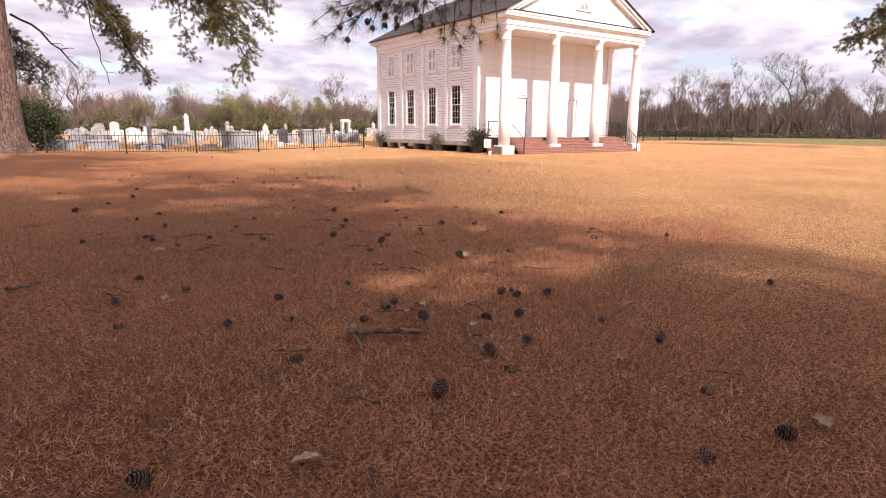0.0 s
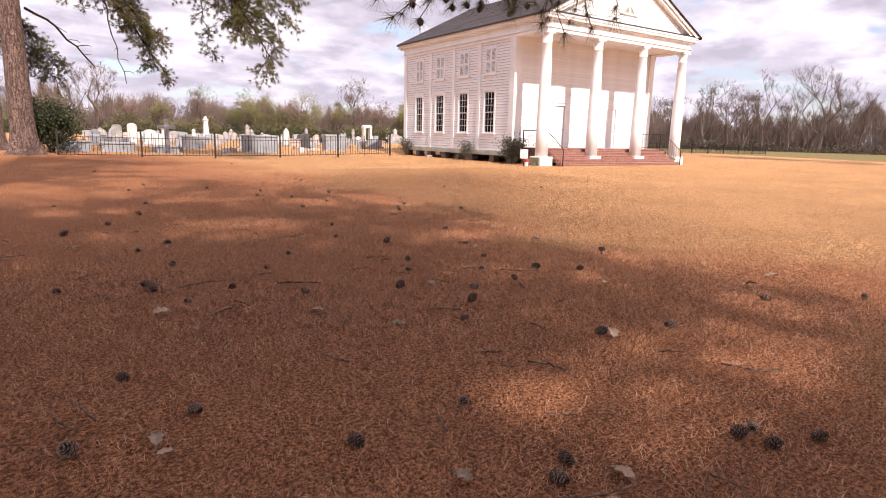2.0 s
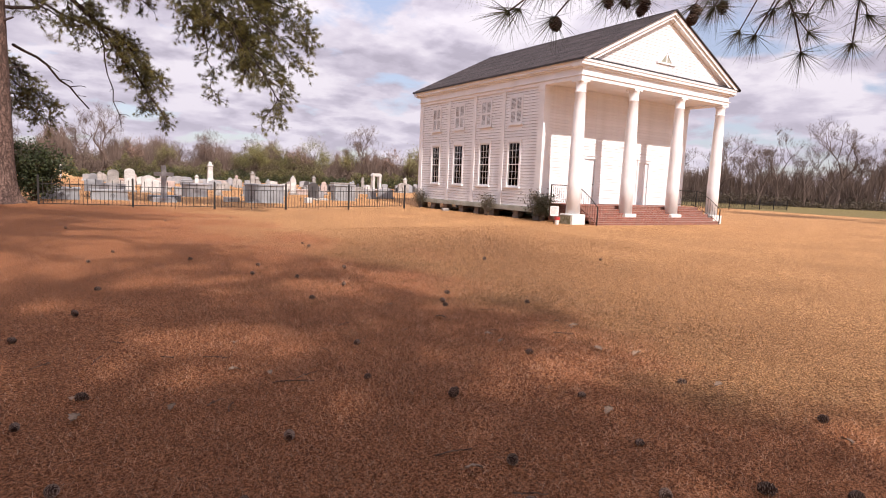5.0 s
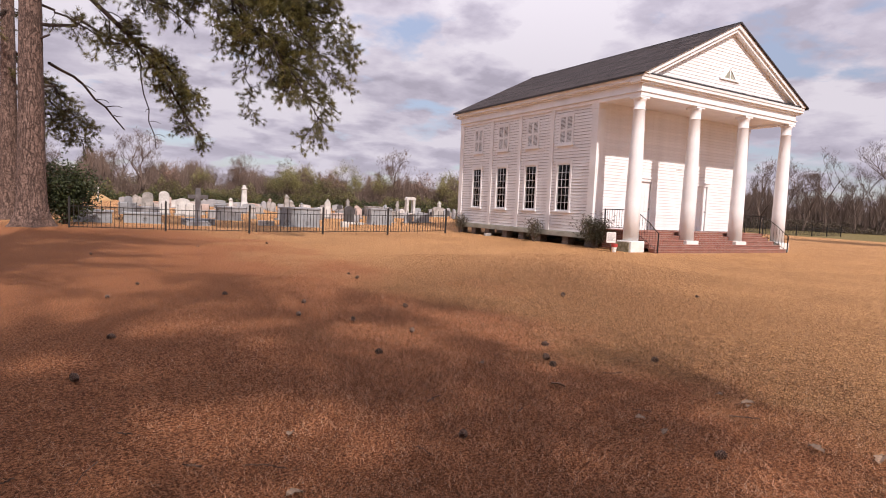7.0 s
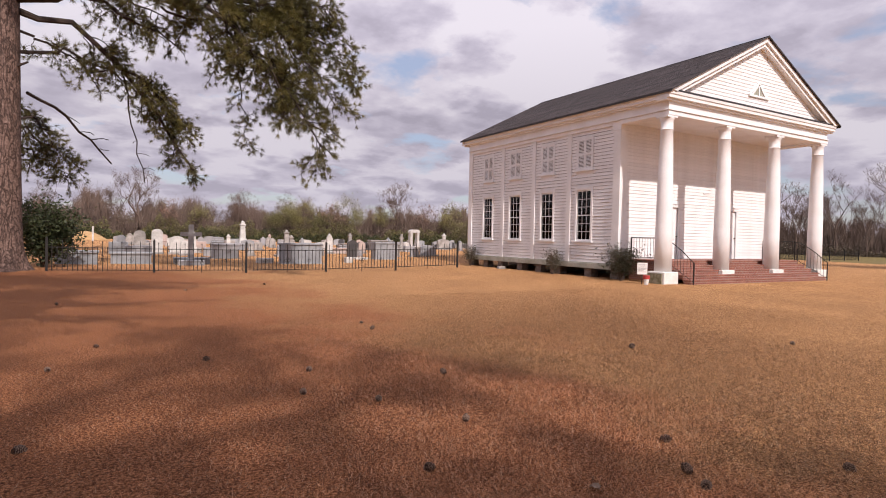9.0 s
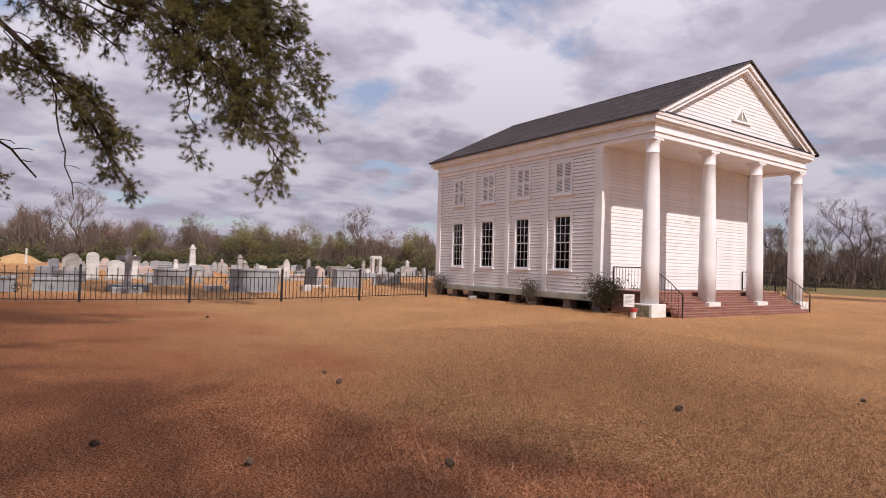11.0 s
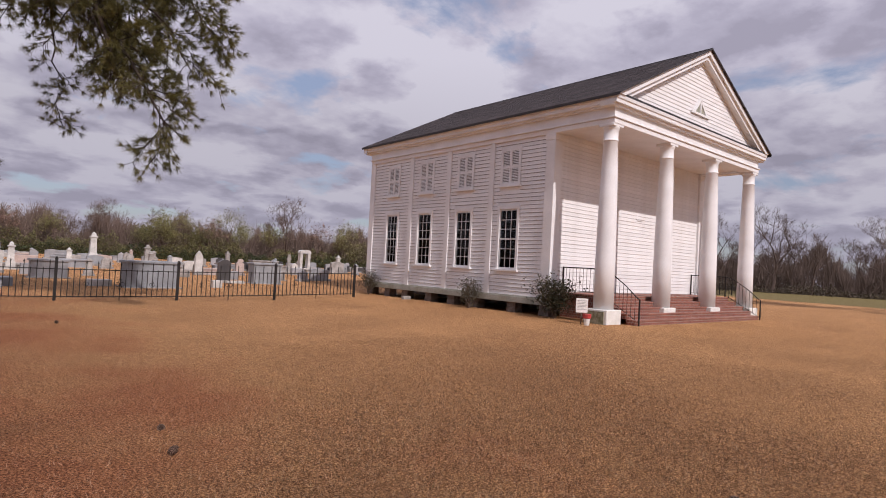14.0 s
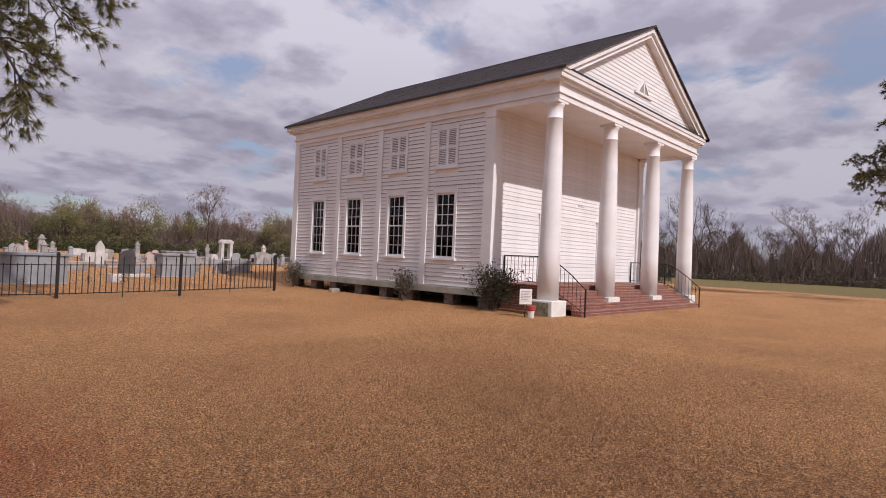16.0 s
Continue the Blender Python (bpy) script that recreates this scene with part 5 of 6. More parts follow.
churchyard_pine()
back_pine()
field_pine()
rl = random.Random(8)
shade_pine((-21.5, -30.0, 0), 31, 20, limbs_between(rl, 26, 7.5, 17, 35, 330, 2.5, 5.2) + limbs_between(random.Random(3), 30, 8.5, 18, -75, 75, 4.5, 8.0), "tall unseen pine added to shade the lawn beside the path")
shade_pine((-27.5, -26.0, 0), 32, 21, limbs_between(rl, 26, 7, 18, 0, 360, 2.5, 5.5), "tall unseen pine added to shade the lawn beside the path")
shade_pine((-26.5, -15.5, 0), 33, 20, limbs_between(rl, 24, 7, 17, 0, 360, 2.5, 5.5), "tall unseen pine added to shade the lawn beside the path")
shade_pine((-21.0, -35.0, 0), 35, 19, limbs_between(rl, 30, 7, 16, 60, 300, 2.0, 4.8) + limbs_between(random.Random(4), 16, 9, 18, -60, 60, 4.5, 7.5), "tall unseen pine added to shade the lawn beside the path")
shade_pine((-24.6, -33.5, 0), 36, 20, limbs_between(rl, 28, 7, 17, 0, 360, 2.5, 5.0), "tall unseen pine added to shade the lawn beside the path")
shade_pine((-25.2, -20.6, 0), 37, 19, limbs_between(rl, 20, 7, 16, 0, 360, 2.5, 4.8), "tall unseen pine added to shade the lawn beside the path")
shade_pine((-31.5, -20.0, 0), 38, 20, limbs_between(rl, 24, 7, 17, 0, 360, 2.5, 5.5), "tall unseen pine added to shade the lawn beside the path")
shade_pine((-22.0, -39.0, 0), 34, 22, limbs_between(rl, 24, 8, 19, 0, 360, 2.5, 5.2), "tall unseen pine added to shade the lawn beside the path")


shade_pine((-23.5, -16.8, 0), 39, 24, limbs_between(random.Random(6), 26, 13, 22, -80, 75, 3.5, 7.0), "tall unseen pine added to shade the lawn beside the path")


def cone_mesh(seed, r=0.040, h=0.085):
    """An open cone: rings of spreading scales round a core."""
    rng = random.Random(seed)
    s = Soup()
    s.tube([(0, 0, 0), (0, 0, h * 0.5), (0, 0, h)], r * 0.5, r * 0.15, 6)
    rows = 8
    for j in range(rows):
        t = j / (rows - 1)
        rad = r * math.sin(math.pi * (0.18 + 0.76 * t)) ** 0.7
        n = 9 if j < rows - 2 else 6
        for i in range(n):
            a = 2 * math.pi * (i + 0.5 * (j % 2)) / n + rng.uniform(-0.08, 0.08)
            z = h * (0.05 + 0.85 * t)
            o, u = Vector((math.cos(a), math.sin(a), 0)), Vector((-math.sin(a), math.cos(a), 0))
            w = rad * 0.36 + 0.003
            tip = o * rad + Vector((0, 0, z + h * 0.09 + rng.uniform(-0.002, 0.004)))
            root = o * rad * 0.3 + Vector((0, 0, z))
            i0 = len(s.v)
            th = Vector((0, 0, 0.005))
            s.v += [root - u * w * 0.4, root + u * w * 0.4, tip + u * w - th, tip - u * w - th, tip + u * w, tip - u * w, tip + o * 0.006]
            s.f += [(i0, i0 + 1, i0 + 2, i0 + 3), (i0 + 1, i0, i0 + 5, i0 + 4), (i0 + 3, i0 + 2, i0 + 6), (i0 + 4, i0 + 5, i0 + 6), (i0 + 2, i0 + 4, i0 + 6), (i0 + 5, i0 + 3, i0 + 6)]
    me = s.mesh("pine_cone", M_CONE)
    me.materials.append(M_CONETIP)
    for i, f in enumerate(me.polygons):
        f.material_index = 1 if i >= 12 and (i - 12) % 6 in (2, 3) else 0
    return me


CONES = [cone_mesh(i, 0.026 + 0.0025 * i, 0.070 + 0.007 * i) for i in range(4)]


def near_bough():
    """The low bough that hangs into the way, with long needles and old cones; it comes down from the pine behind."""
    rng = random.Random(13)
    wood, green = Soup(), Soup()
    o = Vector((-21.5, -30.0, 0))
    main = bend((-21.5, -30.0, 7.6), (-15.9, -16.6, 3.15), 1.1, 16, rng, 0.08)
    wood.tube(main, 0.10, 0.016, 7)
    tips = [(-17.05, -16.12, 2.53), (-16.78, -16.18, 2.54), (-16.95, -16.3, 2.66), (-16.4, -16.2, 2.72), (-16.15, -16.1, 2.79), (-15.93, -16.06, 2.84), (-15.6, -16.2, 2.83),
            (-15.58, -16.7, 2.70), (-15.27, -16.72, 2.50), (-15.05, -16.9, 2.56), (-15.4, -16.5, 2.62), (-14.85, -17.05, 2.66), (-15.75, -15.9, 2.95), (-16.6, -16.5, 2.95), (-15.0, -16.6, 2.80), (-16.2, -16.5, 2.92)]
    tips += [(rng.uniform(-17.1, -14.7), rng.uniform(-17.1, -15.9), rng.uniform(2.72, 3.05)) for _ in range(22)]
    for i, p in enumerate(tips):
        a = main[-1 - (i % 4)]
        path = bend(a, p, 0.10, 7, rng, 0.025)
        wood.tube(path, 0.010, 0.0045, 5)
        for q, k in ((6, 46), (5, 26), (4, 18)):
            d = (path[q] - path[q - 1]).normalized()
            green.tuft(rng, path[q], d + Vector((0, 0, -0.1)), int(k * 1.5), 0.215, 0.0036, 1.45, 0.16)
        for _ in range(3):
            c = path[rng.randint(2, 5)]
            e = c + Vector((rng.uniform(-0.2, 0.2), rng.uniform(-0.2, 0.2), rng.uniform(-0.14, 0.06)))
            wood.tube(bend(c, e, 0.02, 4, rng, 0.008), 0.005, 0.0035, 4)
            green.tuft(rng, e, e - c, 60, 0.205, 0.0036, 1.45, 0.16)
    ob = thing("pine_bough", o, label="drooping pine bough with long needles and old cones", category="branch")
    for s, nm, m in ((wood, "branch", M_TWIG), (green, "needles", M_NEEDLE_DRY)):
        s.v = [Vector(v) - o for v in s.v]
        part(nm, s.mesh(nm, m), m, ob)
    for p in ((-15.93, -16.06, 2.79), (-15.6, -16.2, 2.77), (-15.45, -16.3, 2.86), (-15.98, -16.16, 2.90), (-16.5, -16.25, 2.80), (-15.7, -16.35, 2.93), *tips[1:7], *tips[16:22]):
        c = part("pine_cone", CONES[rng.randint(0, 3)], None, ob)
        c.location = Vector(p) - o
        c.rotation_euler = (radians(180 + rng.uniform(-25, 25)), radians(rng.uniform(-25, 25)), rng.uniform(0, 6))
        c.scale = (1.1, 1.1, 1.0)


near_bough()


# ---- shrubs ----
def shrub(at, r, h, stems, leaves, mat, size, label, seed, spread=0.5, name="shrub"):
    rng = random.Random(seed)
    wood, green = Soup(), Soup()
    for k in range(stems):
        a = rng.uniform(0, 6.28)
        e = Vector((r * spread * math.cos(a) * rng.uniform(0.3, 1), r * spread * math.sin(a) * rng.uniform(0.3, 1), h * rng.uniform(0.65, 0.95)))
        path = bend((rng.uniform(-0.08, 0.08), rng.uniform(-0.08, 0.08), -0.03), e, 0.05, 6, rng, 0.03)
        wood.tube(path, 0.016 * max(1, h / 1.5), 0.005, 4)
        for _ in range(leaves // stems):
            t = rng.uniform(0.3, 1.0)
            i = min(4, int(t * 5))
            c = path[i].lerp(path[i + 1], t * 5 - i)
            g = Vector((rng.gauss(0, r * 0.34), rng.gauss(0, r * 0.34), rng.gauss(0, h * 0.10)))
            p = c + g
            p.z = max(0.06, p.z)
            if rng.random() < 0.12:
                wood.tube([c, p], 0.005, 0.003, 3)
            for _ in range(3):
                green.leaf(rng, p + Vector((rng.gauss(0, 0.04), rng.gauss(0, 0.04), rng.gauss(0, 0.04))), size * rng.uniform(0.7, 1.3), 0.3)
    ob = thing(name, at, label=label, category="shrub")
    part("stems", wood.mesh("stems", M_TWIG), M_TWIG, ob)
    part("foliage", green.mesh("foliage", mat), mat, ob)
    return ob


shrub((-0.15, 13.2, 0), 0.50, 1.25, 9, 420, M_SHRUBDULL, 0.075, "straggly shrub by the church wall", 1, 0.8)
shrub((-0.30, 6.0, 0), 0.46, 1.20, 9, 330, M_SHRUBDULL, 0.08, "straggly dull shrub by the church wall", 2, 0.8)
shrub((-0.10, 2.0, 0), 0.72, 1.35, 12, 1300, M_SHRUB, 0.075, "dark leafy shrub at the porch corner", 3, 0.85)
shrub((-20.2, 11.4, 0.12), 1.10, 2.55, 16, 3200, M_EVERGREEN, 0.12, "dense dark evergreen bush beside a pine", 4, 0.75, "bush")


def yard_sign():
    ob = thing("yard_sign", (-0.72, 0.42, 0), -32, "small white sign on a stake at the porch", "sign")
    part("stake", boxes((-0.015, 0.015, 0.01, 0.03, -0.04, 0.70)), M_TWIG, ob)
    board = part("sign_board", boxes((-0.19, 0.19, -0.012, 0.008, 0.36, 0.80), bevel=0.004), M_SIGN, ob)
    bm = bmesh.new()
    for i in range(7):
        box(bm, -0.15, 0.15 - 0.04 * (i % 3), -0.016, -0.013, 0.72 - i * 0.045, 0.735 - i * 0.045)
    part("lettering", bm, M_GREYTEXT, board)
    pot = thing("flower_pot", (-0.74, 0.20, 0), label="small red pot with a white lower part", category="pot")
    bm = lathe(bmesh.new(), [(0.075, -0.01), (0.085, 0.10), (0.10, 0.20)], 14)
    part("pot_base", bm, M_SIGN, pot)
    bm = lathe(bmesh.new(), [(0.10, 0.20), (0.125, 0.22), (0.13, 0.33), (0.115, 0.34)], 14)
    part("pot_top", bm, M_RED, pot)
    blk = part("concrete_block", boxes((-0.2, 0.2, -0.1, 0.1, -0.01, 0.14), bevel=0.012), M_STONE)
    blk.location = (-0.15, 10.2, 0)
    tagged(blk, "pale concrete block lying by the church wall", "block")


yard_sign()


# ---- woods round the fields ----
def bare_tree(seed, h, spread=0.55, levels=5, lean=0.0):
    rng = random.Random(seed)
    s = Soup()
    ends = []
    def go(p, d, L, r, lv):
        n = 4 if lv < 2 else 3 if lv < 4 else 1
        if lv >= 4:
            w = d.cross(Vector((rng.gauss(0, 1), rng.gauss(0, 1), 0.2))).normalized() * r * 1.15
            q = p + (d + Vector((rng.gauss(0, 0.15), rng.gauss(0, 0.15), 0.03))).normalized() * L
            s.tri(p - w, p + w, q)
            if lv >= levels:
                ends.append(q)
                return
            for i in range(rng.randint(2, 4)):
                side = Vector((rng.gauss(0, 1), rng.gauss(0, 1), rng.gauss(0.25, 0.5))).normalized()
                go(p.lerp(q, rng.uniform(0.4, 0.95)), (d * (1 - spread) + side * spread * 1.25 + Vector((0, 0, 0.22))).normalized(), L * rng.uniform(0.58, 0.82), max(0.012, r * 0.55), lv + 1)
            return
        q = p
        pts = [p]
        for i in range(n):
            d = (d + Vector((rng.gauss(0, 0.13), rng.gauss(0, 0.13), rng.gauss(0.03, 0.10)))).normalized()
            q = q + d * L / n
            pts.append(q)
        s.tube(pts, r, r * 0.6, 6 if lv == 0 else 4 if lv < 2 else 3)
        if lv >= levels:
            ends.append(q)
            return
        k = rng.randint(2, 4) if lv else rng.randint(3, 5)
        for i in range(k):
            side = Vector((rng.gauss(0, 1), rng.gauss(0, 1), rng.gauss(0.25, 0.5))).normalized()
            nd_ = (d * (1 - spread) + side * spread * 1.25 + Vector((0, 0, 0.25))).normalized()
            start = pts[-1] if i == 0 else pts[rng.randint(2, n)]
            go(start, nd_, L * rng.uniform(0.58, 0.82), max(0.012, r * rng.uniform(0.45, 0.62)), lv + 1)
    go(Vector((0, 0, -0.1)), Vector((lean, 0, 1)).normalized(), h * 0.30, h * 0.018, 0)
    return s, ends


def leafy(rng, ends, n, size, gauss):
    g = Soup()
    for p in ends:
        for _ in range(n):
            c = p + Vector((rng.gauss(0, gauss), rng.gauss(0, gauss), rng.gauss(0, gauss)))
            g.tri(*[c + Vector((rng.gauss(0, 0.5), rng.gauss(0, 0.5), rng.gauss(0, 0.5))) * size for _ in range(3)])
    return g


def tree_kind(name, seed, h, spread, mat=None, n=0, size=0.3, gauss=0.4, levels=5, label="", lean=0.0, twig=None):
    s, ends = bare_tree(seed, h, spread, levels, lean)
    ob = thing(name, label=label, category="tree", group="trees at the field edge")
    part("trunk", s.mesh("trunk", twig or M_BARETWIG), None, ob)
    if mat:
        part("crown", leafy(random.Random(seed), ends, n, size, gauss).mesh("crown", mat), None, ob)
    return ob


KINDS = {
    "bare1": tree_kind("bare_tree", 1, 13, 0.46, levels=7, label="bare grey winter tree at the field edge"),
    "bare2": tree_kind("bare_tree", 2, 15, 0.44, levels=7, label="bare grey winter tree at the field edge"),
    "bare3": tree_kind("bare_tree", 7, 11, 0.52, levels=6, label="bare grey winter tree at the field edge"),
    "slim": tree_kind("bare_tree", 9, 12, 0.36, levels=6, label="slim bare winter tree at the field edge"),
    "bud1": tree_kind("budding_tree", 3, 9, 0.58, M_BUDS, 9, 0.14, 0.45, label="tree with pale green spring buds"),
    "bud2": tree_kind("budding_tree", 4, 8, 0.62, M_BUDS, 10, 0.14, 0.5, label="tree with pale green spring buds"),
    "red": tree_kind("reddish_tree", 5, 8, 0.55, M_REDBUD, 3, 0.17, 0.42, label="tree with reddish swelling buds"),
    "ever": tree_kind("evergreen_tree", 6, 8, 0.60, M_OLIVE, 34, 0.16, 0.75, 4, label="dark rounded evergreen tree"),
}
used = set()


def plant(kind, x, y, scale=1.0, rz=0.0):
    m = pose(x, y, ground_z(x, y) * 0.6, 0, 0, rz)
    if kind not in used:
        used.add(kind)
        KINDS[kind].matrix_world = m @ Matrix.Scale(scale, 4)
        return
    c = copy_thing(KINDS[kind], m)
    c.scale = (scale, scale, scale)


def bearing(ox, oy, deg, dist):
    return ox + dist * math.sin(radians(deg)), oy + dist * math.cos(radians(deg))


rng = random.Random(77)
# behind the graveyard: a low mixed wood
for i in range(150):
    b = -14 + 62 * (i + rng.random()) / 150
    x, y = bearing(-18, -14, b, rng.uniform(100, 128))
    k = rng.choices(["bare1", "bare3", "slim", "bud1", "bud2", "red", "ever"], [1.6, 4.2, 3.4, 1.8, 1.2, 3.0, 0.2])[0]
    plant(k, x, y, rng.uniform(0.48, 0.80), rng.uniform(0, 360))
for b, k, s in ((2.2, "bare2", 0.85), (1.0, "bare1", 0.8), (11.0, "bare2", 0.62), (15.5, "bud2", 1.05), (16.3, "bud1", 0.9), (14.2, "ever", 0.72), (18.3, "ever", 0.76), (7.5, "bud2", 0.85), (26.0, "bare2", 0.8), (21.5, "bud1", 1.0), (24.2, "bud2", 0.9), (30.5, "bud1", 0.95), (28.0, "red", 1.0), (20.0, "red", 0.95), (5.0, "red", 0.9)):
    x, y = bearing(-18.6, -15, b, 98)
    plant(k, x, y, s, rng.uniform(0, 360))
# beyond the field on the other side: taller bare trees over a dark hedgerow
for i in range(120):
    b = 46 + 68 * (i + rng.random()) / 120
    x, y = bearing(-18, -18, b, rng.uniform(124, 150))
    k = rng.choices(["bare1", "bare2", "bare3", "slim", "red", "ever"], [1.2, 1.2, 3, 3, 2.0, 0.1])[0]
    plant(k, x, y, rng.uniform(0.55, 0.95), rng.uniform(0, 360))
for b, k, s in ((65.4, "bare2", 1.15), (61.2, "bare1", 1.1), (57.0, "bare2", 0.95), (58.6, "bare1", 0.95), (68.0, "slim", 1.1), (73.0, "bare2", 1.0), (76.4, "bare1", 1.05), (79.3, "bare2", 0.9), (88.5, "bare1", 1.1), (63.2, "bare1", 0.9), (59.8, "bare2", 0.85), (66.8, "bare1", 0.95)):
    x, y = bearing(-20.5, -23, b, 122)
    plant(k, x, y, s, rng.uniform(0, 360))


def brush_band(name, b0, b1, d0, d1, h, n, mat, size, label, ox=-18, oy=-16, seed=3):
    rng = random.Random(seed)
    g = Soup()
    for i in range(n):
        b, d = rng.uniform(b0, b1), rng.uniform(d0, d1)
        x, y = bearing(ox, oy, b, d)
        top = h * (0.55 + 0.75 * noise.noise(Vector((b * 0.33, d * 0.02, seed))) + 0.35 * noise.noise(Vector((b * 1.7, 3, seed))))
        z = rng.random() ** 1.1 * max(0.6, top)
        g.leaf(rng, (x, y, z + ground_z(x, y) * 0.6), size * rng.uniform(0.5, 1.4), 0.4)
    ob = part(name, g.mesh(name, mat), None)
    tagged(ob, label, "undergrowth", kind="stuff")


brush_band("undergrowth_back", -16, 50, 97, 112, 5.0, 90000, M_BRUSH, 0.24, "tangled olive-brown winter undergrowth behind graves")
brush_band("scrub_back_olive", -16, 50, 95, 100, 4.2, 60000, M_OLIVE, 0.21, "olive spring scrub behind the graves", seed=14)
brush_band("undergrowth_back_low", -16, 50, 94, 99, 2.4, 30000, M_EVERGREEN, 0.26, "low dark scrub at the graveyard edge", seed=8)
def thicket(name, b0, b1, d0, d1, h, n, label, seed, ox=-18, oy=-16):
    """A haze of thin upright stems and twigs."""
    rng = random.Random(seed)
    g = Soup()
    for i in range(n):
        b, d = rng.uniform(b0, b1), rng.uniform(d0, d1)
        x, y = bearing(ox, oy, b, d)
        top = h * (0.62 + 0.6 * noise.noise(Vector((b * 0.4, 1, seed))) + 0.3 * noise.noise(Vector((b * 2.1, 5, seed))))
        L = rng.uniform(1.2, 3.2)
        p = Vector((x, y, rng.random() ** 0.8 * max(0.5, top - L * 0.6)))
        dd = Vector((rng.gauss(0, 0.28), rng.gauss(0, 0.28), 1)).normalized() * L
        w = Vector((math.cos(radians(b)), -math.sin(radians(b)), 0)) * rng.uniform(0.02, 0.05)
        g.tri(p - w, p + w, p + dd)
    tagged(part(name, g.mesh(name, M_BARETWIG), None), label, "undergrowth", kind="stuff")


thicket("thicket_back", -16, 50, 98, 116, 8.2, 60000, "haze of bare winter saplings behind the graves", 21)
thicket("thicket_field", 44, 118, 116, 136, 10.0, 60000, "haze of bare winter saplings beyond the field", 22)
brush_band("hedgerow", 44, 118, 118, 132, 5.2, 90000, M_BRUSHDARK, 0.30, "dark tangled hedgerow beyond the green field", seed=5)
brush_band("hedgerow_low", 44, 118, 114, 120, 2.2, 30000, M_BRUSHDARK, 0.30, "low dark scrub along the field edge", seed=6)
# far woods that close the place round the back
brush_band("woods_behind", 118, 344, 110, 150, 11.0, 30000, M_BRUSHDARK, 1.8, "far dark woods round the field", seed=9)


# ---- lawn details ----
def blades(name, n, xr, yr, lmin, lmax, width, mat, seed, lay=0.6, keep=None, label="", cluster=0.0):
    r = np.random.RandomState(seed)
    x, y = r.uniform(*xr, n), r.uniform(*yr, n)
    if keep is not None:
        k = keep(x, y, r)
        x, y = x[k], y[k]
    n = len(x)
    a, L = r.uniform(0, 2 * np.pi, n), r.uniform(lmin, lmax, n)
    up = np.clip(r.normal(1 - lay, 0.28, n), 0.04, 1)
    out = np.sqrt(1 - np.minimum(up, 0.99) ** 2)
    z0 = 0.018 * np.array([noise.noise(Vector((u * 0.35, v * 0.35, 0))) for u, v in zip(x, y)])
    w = width * r.uniform(0.6, 1.3, n) / 2
    s = a + np.pi / 2 + r.normal(0, 0.3, n)
    P = np.empty((n, 3, 3))
    P[:, 0] = np.stack([x - w * np.cos(s), y - w * np.sin(s), z0 - 0.004], 1)
    P[:, 1] = np.stack([x + w * np.cos(s), y + w * np.sin(s), z0 - 0.004], 1)
    P[:, 2] = np.stack([x + L * out * np.cos(a), y + L * out * np.sin(a), z0 + 0.004 + L * up], 1)
    me = bpy.data.meshes.new(name)
    me.vertices.add(3 * n), me.loops.add(3 * n), me.polygons.add(n)
    me.vertices.foreach_set("co", P.ravel())
    me.loops.foreach_set("vertex_index", np.arange(3 * n))
    me.polygons.foreach_set("loop_start", np.arange(0, 3 * n, 3))
    me.update()
    me.validate()
    me.materials.append(mat)
    ob = new(name, me)
    tagged(ob, label, "grass", kind="stuff")


WAY_Y, WAY_X = (-24.0, -20.5, -16.0, -9.5, -4.5, -1.0), (-19.9, -19.0, -17.0, -13.4, -10.0, -8.0)


def near_way(x, y, r):
    """Dense along the way, thinner further off."""
    d = np.maximum(0, np.abs(x - np.interp(y, WAY_Y, WAY_X)) - 2.0) + np.maximum(0, y + 6.5) * 0.7
    return r.uniform(0, 1, len(x)) < np.exp(-d / 2.3)


blades("grass_blades", 4800000, (-27, -4), (-23.4, -0.5), 0.025, 0.07, 0.0043, M_BLADE, 4, 0.80, near_way, "short dormant tan grass blades")
blades("grass_tufts_green", 2600, (-19, -6), (-14, 2), 0.03, 0.07, 0.007, M_GREENBLADE, 6, 0.4, lambda x, y, r: np.array([noise.noise(Vector((a * 0.8, b * 0.8, 7))) > 0.42 for a, b in zip(x, y)]), "sparse green weeds in the lawn")
blades("pine_straw", 160000, (-26, -13.5), (-24.5, 8), 0.07, 0.17, 0.0028, M_STRAW, 5, 0.93, lambda x, y, r: r.uniform(0, 1, len(x)) < np.clip((-13 - x) / 5, 0.1, 1) * np.clip(1.1 - (y + 14) / 20, 0.15, 1), "fallen reddish pine needles")

NEAR = [(-17.82, -22.69), (-18.32, -22.60), (-17.76, -22.21), (-18.93, -21.50), (-20.22, -21.46), (-15.24, -21.33), (-17.32, -21.64), (-18.42, -21.43), (-18.29, -21.18), (-17.26, -21.14), (-17.98, -21.14), (-17.64, -20.72), (-19.36, -20.63), (-17.93, -20.62), (-18.27, -20.42), (-17.13, -20.42), (-17.39, -20.34), (-17.32, -20.24), (-18.64, -20.22), (-17.43, -20.20), (-18.40, -20.09), (-19.08, -19.93), (-18.26, -19.92), (-19.50, -19.78), (-13.98, -19.44), (-20.13, -19.43), (-18.99, -19.32), (-18.33, -19.27), (-14.86, -19.05), (-16.30, -19.02), (-16.88, -18.87), (-20.04, -18.80), (-19.51, -18.71)]
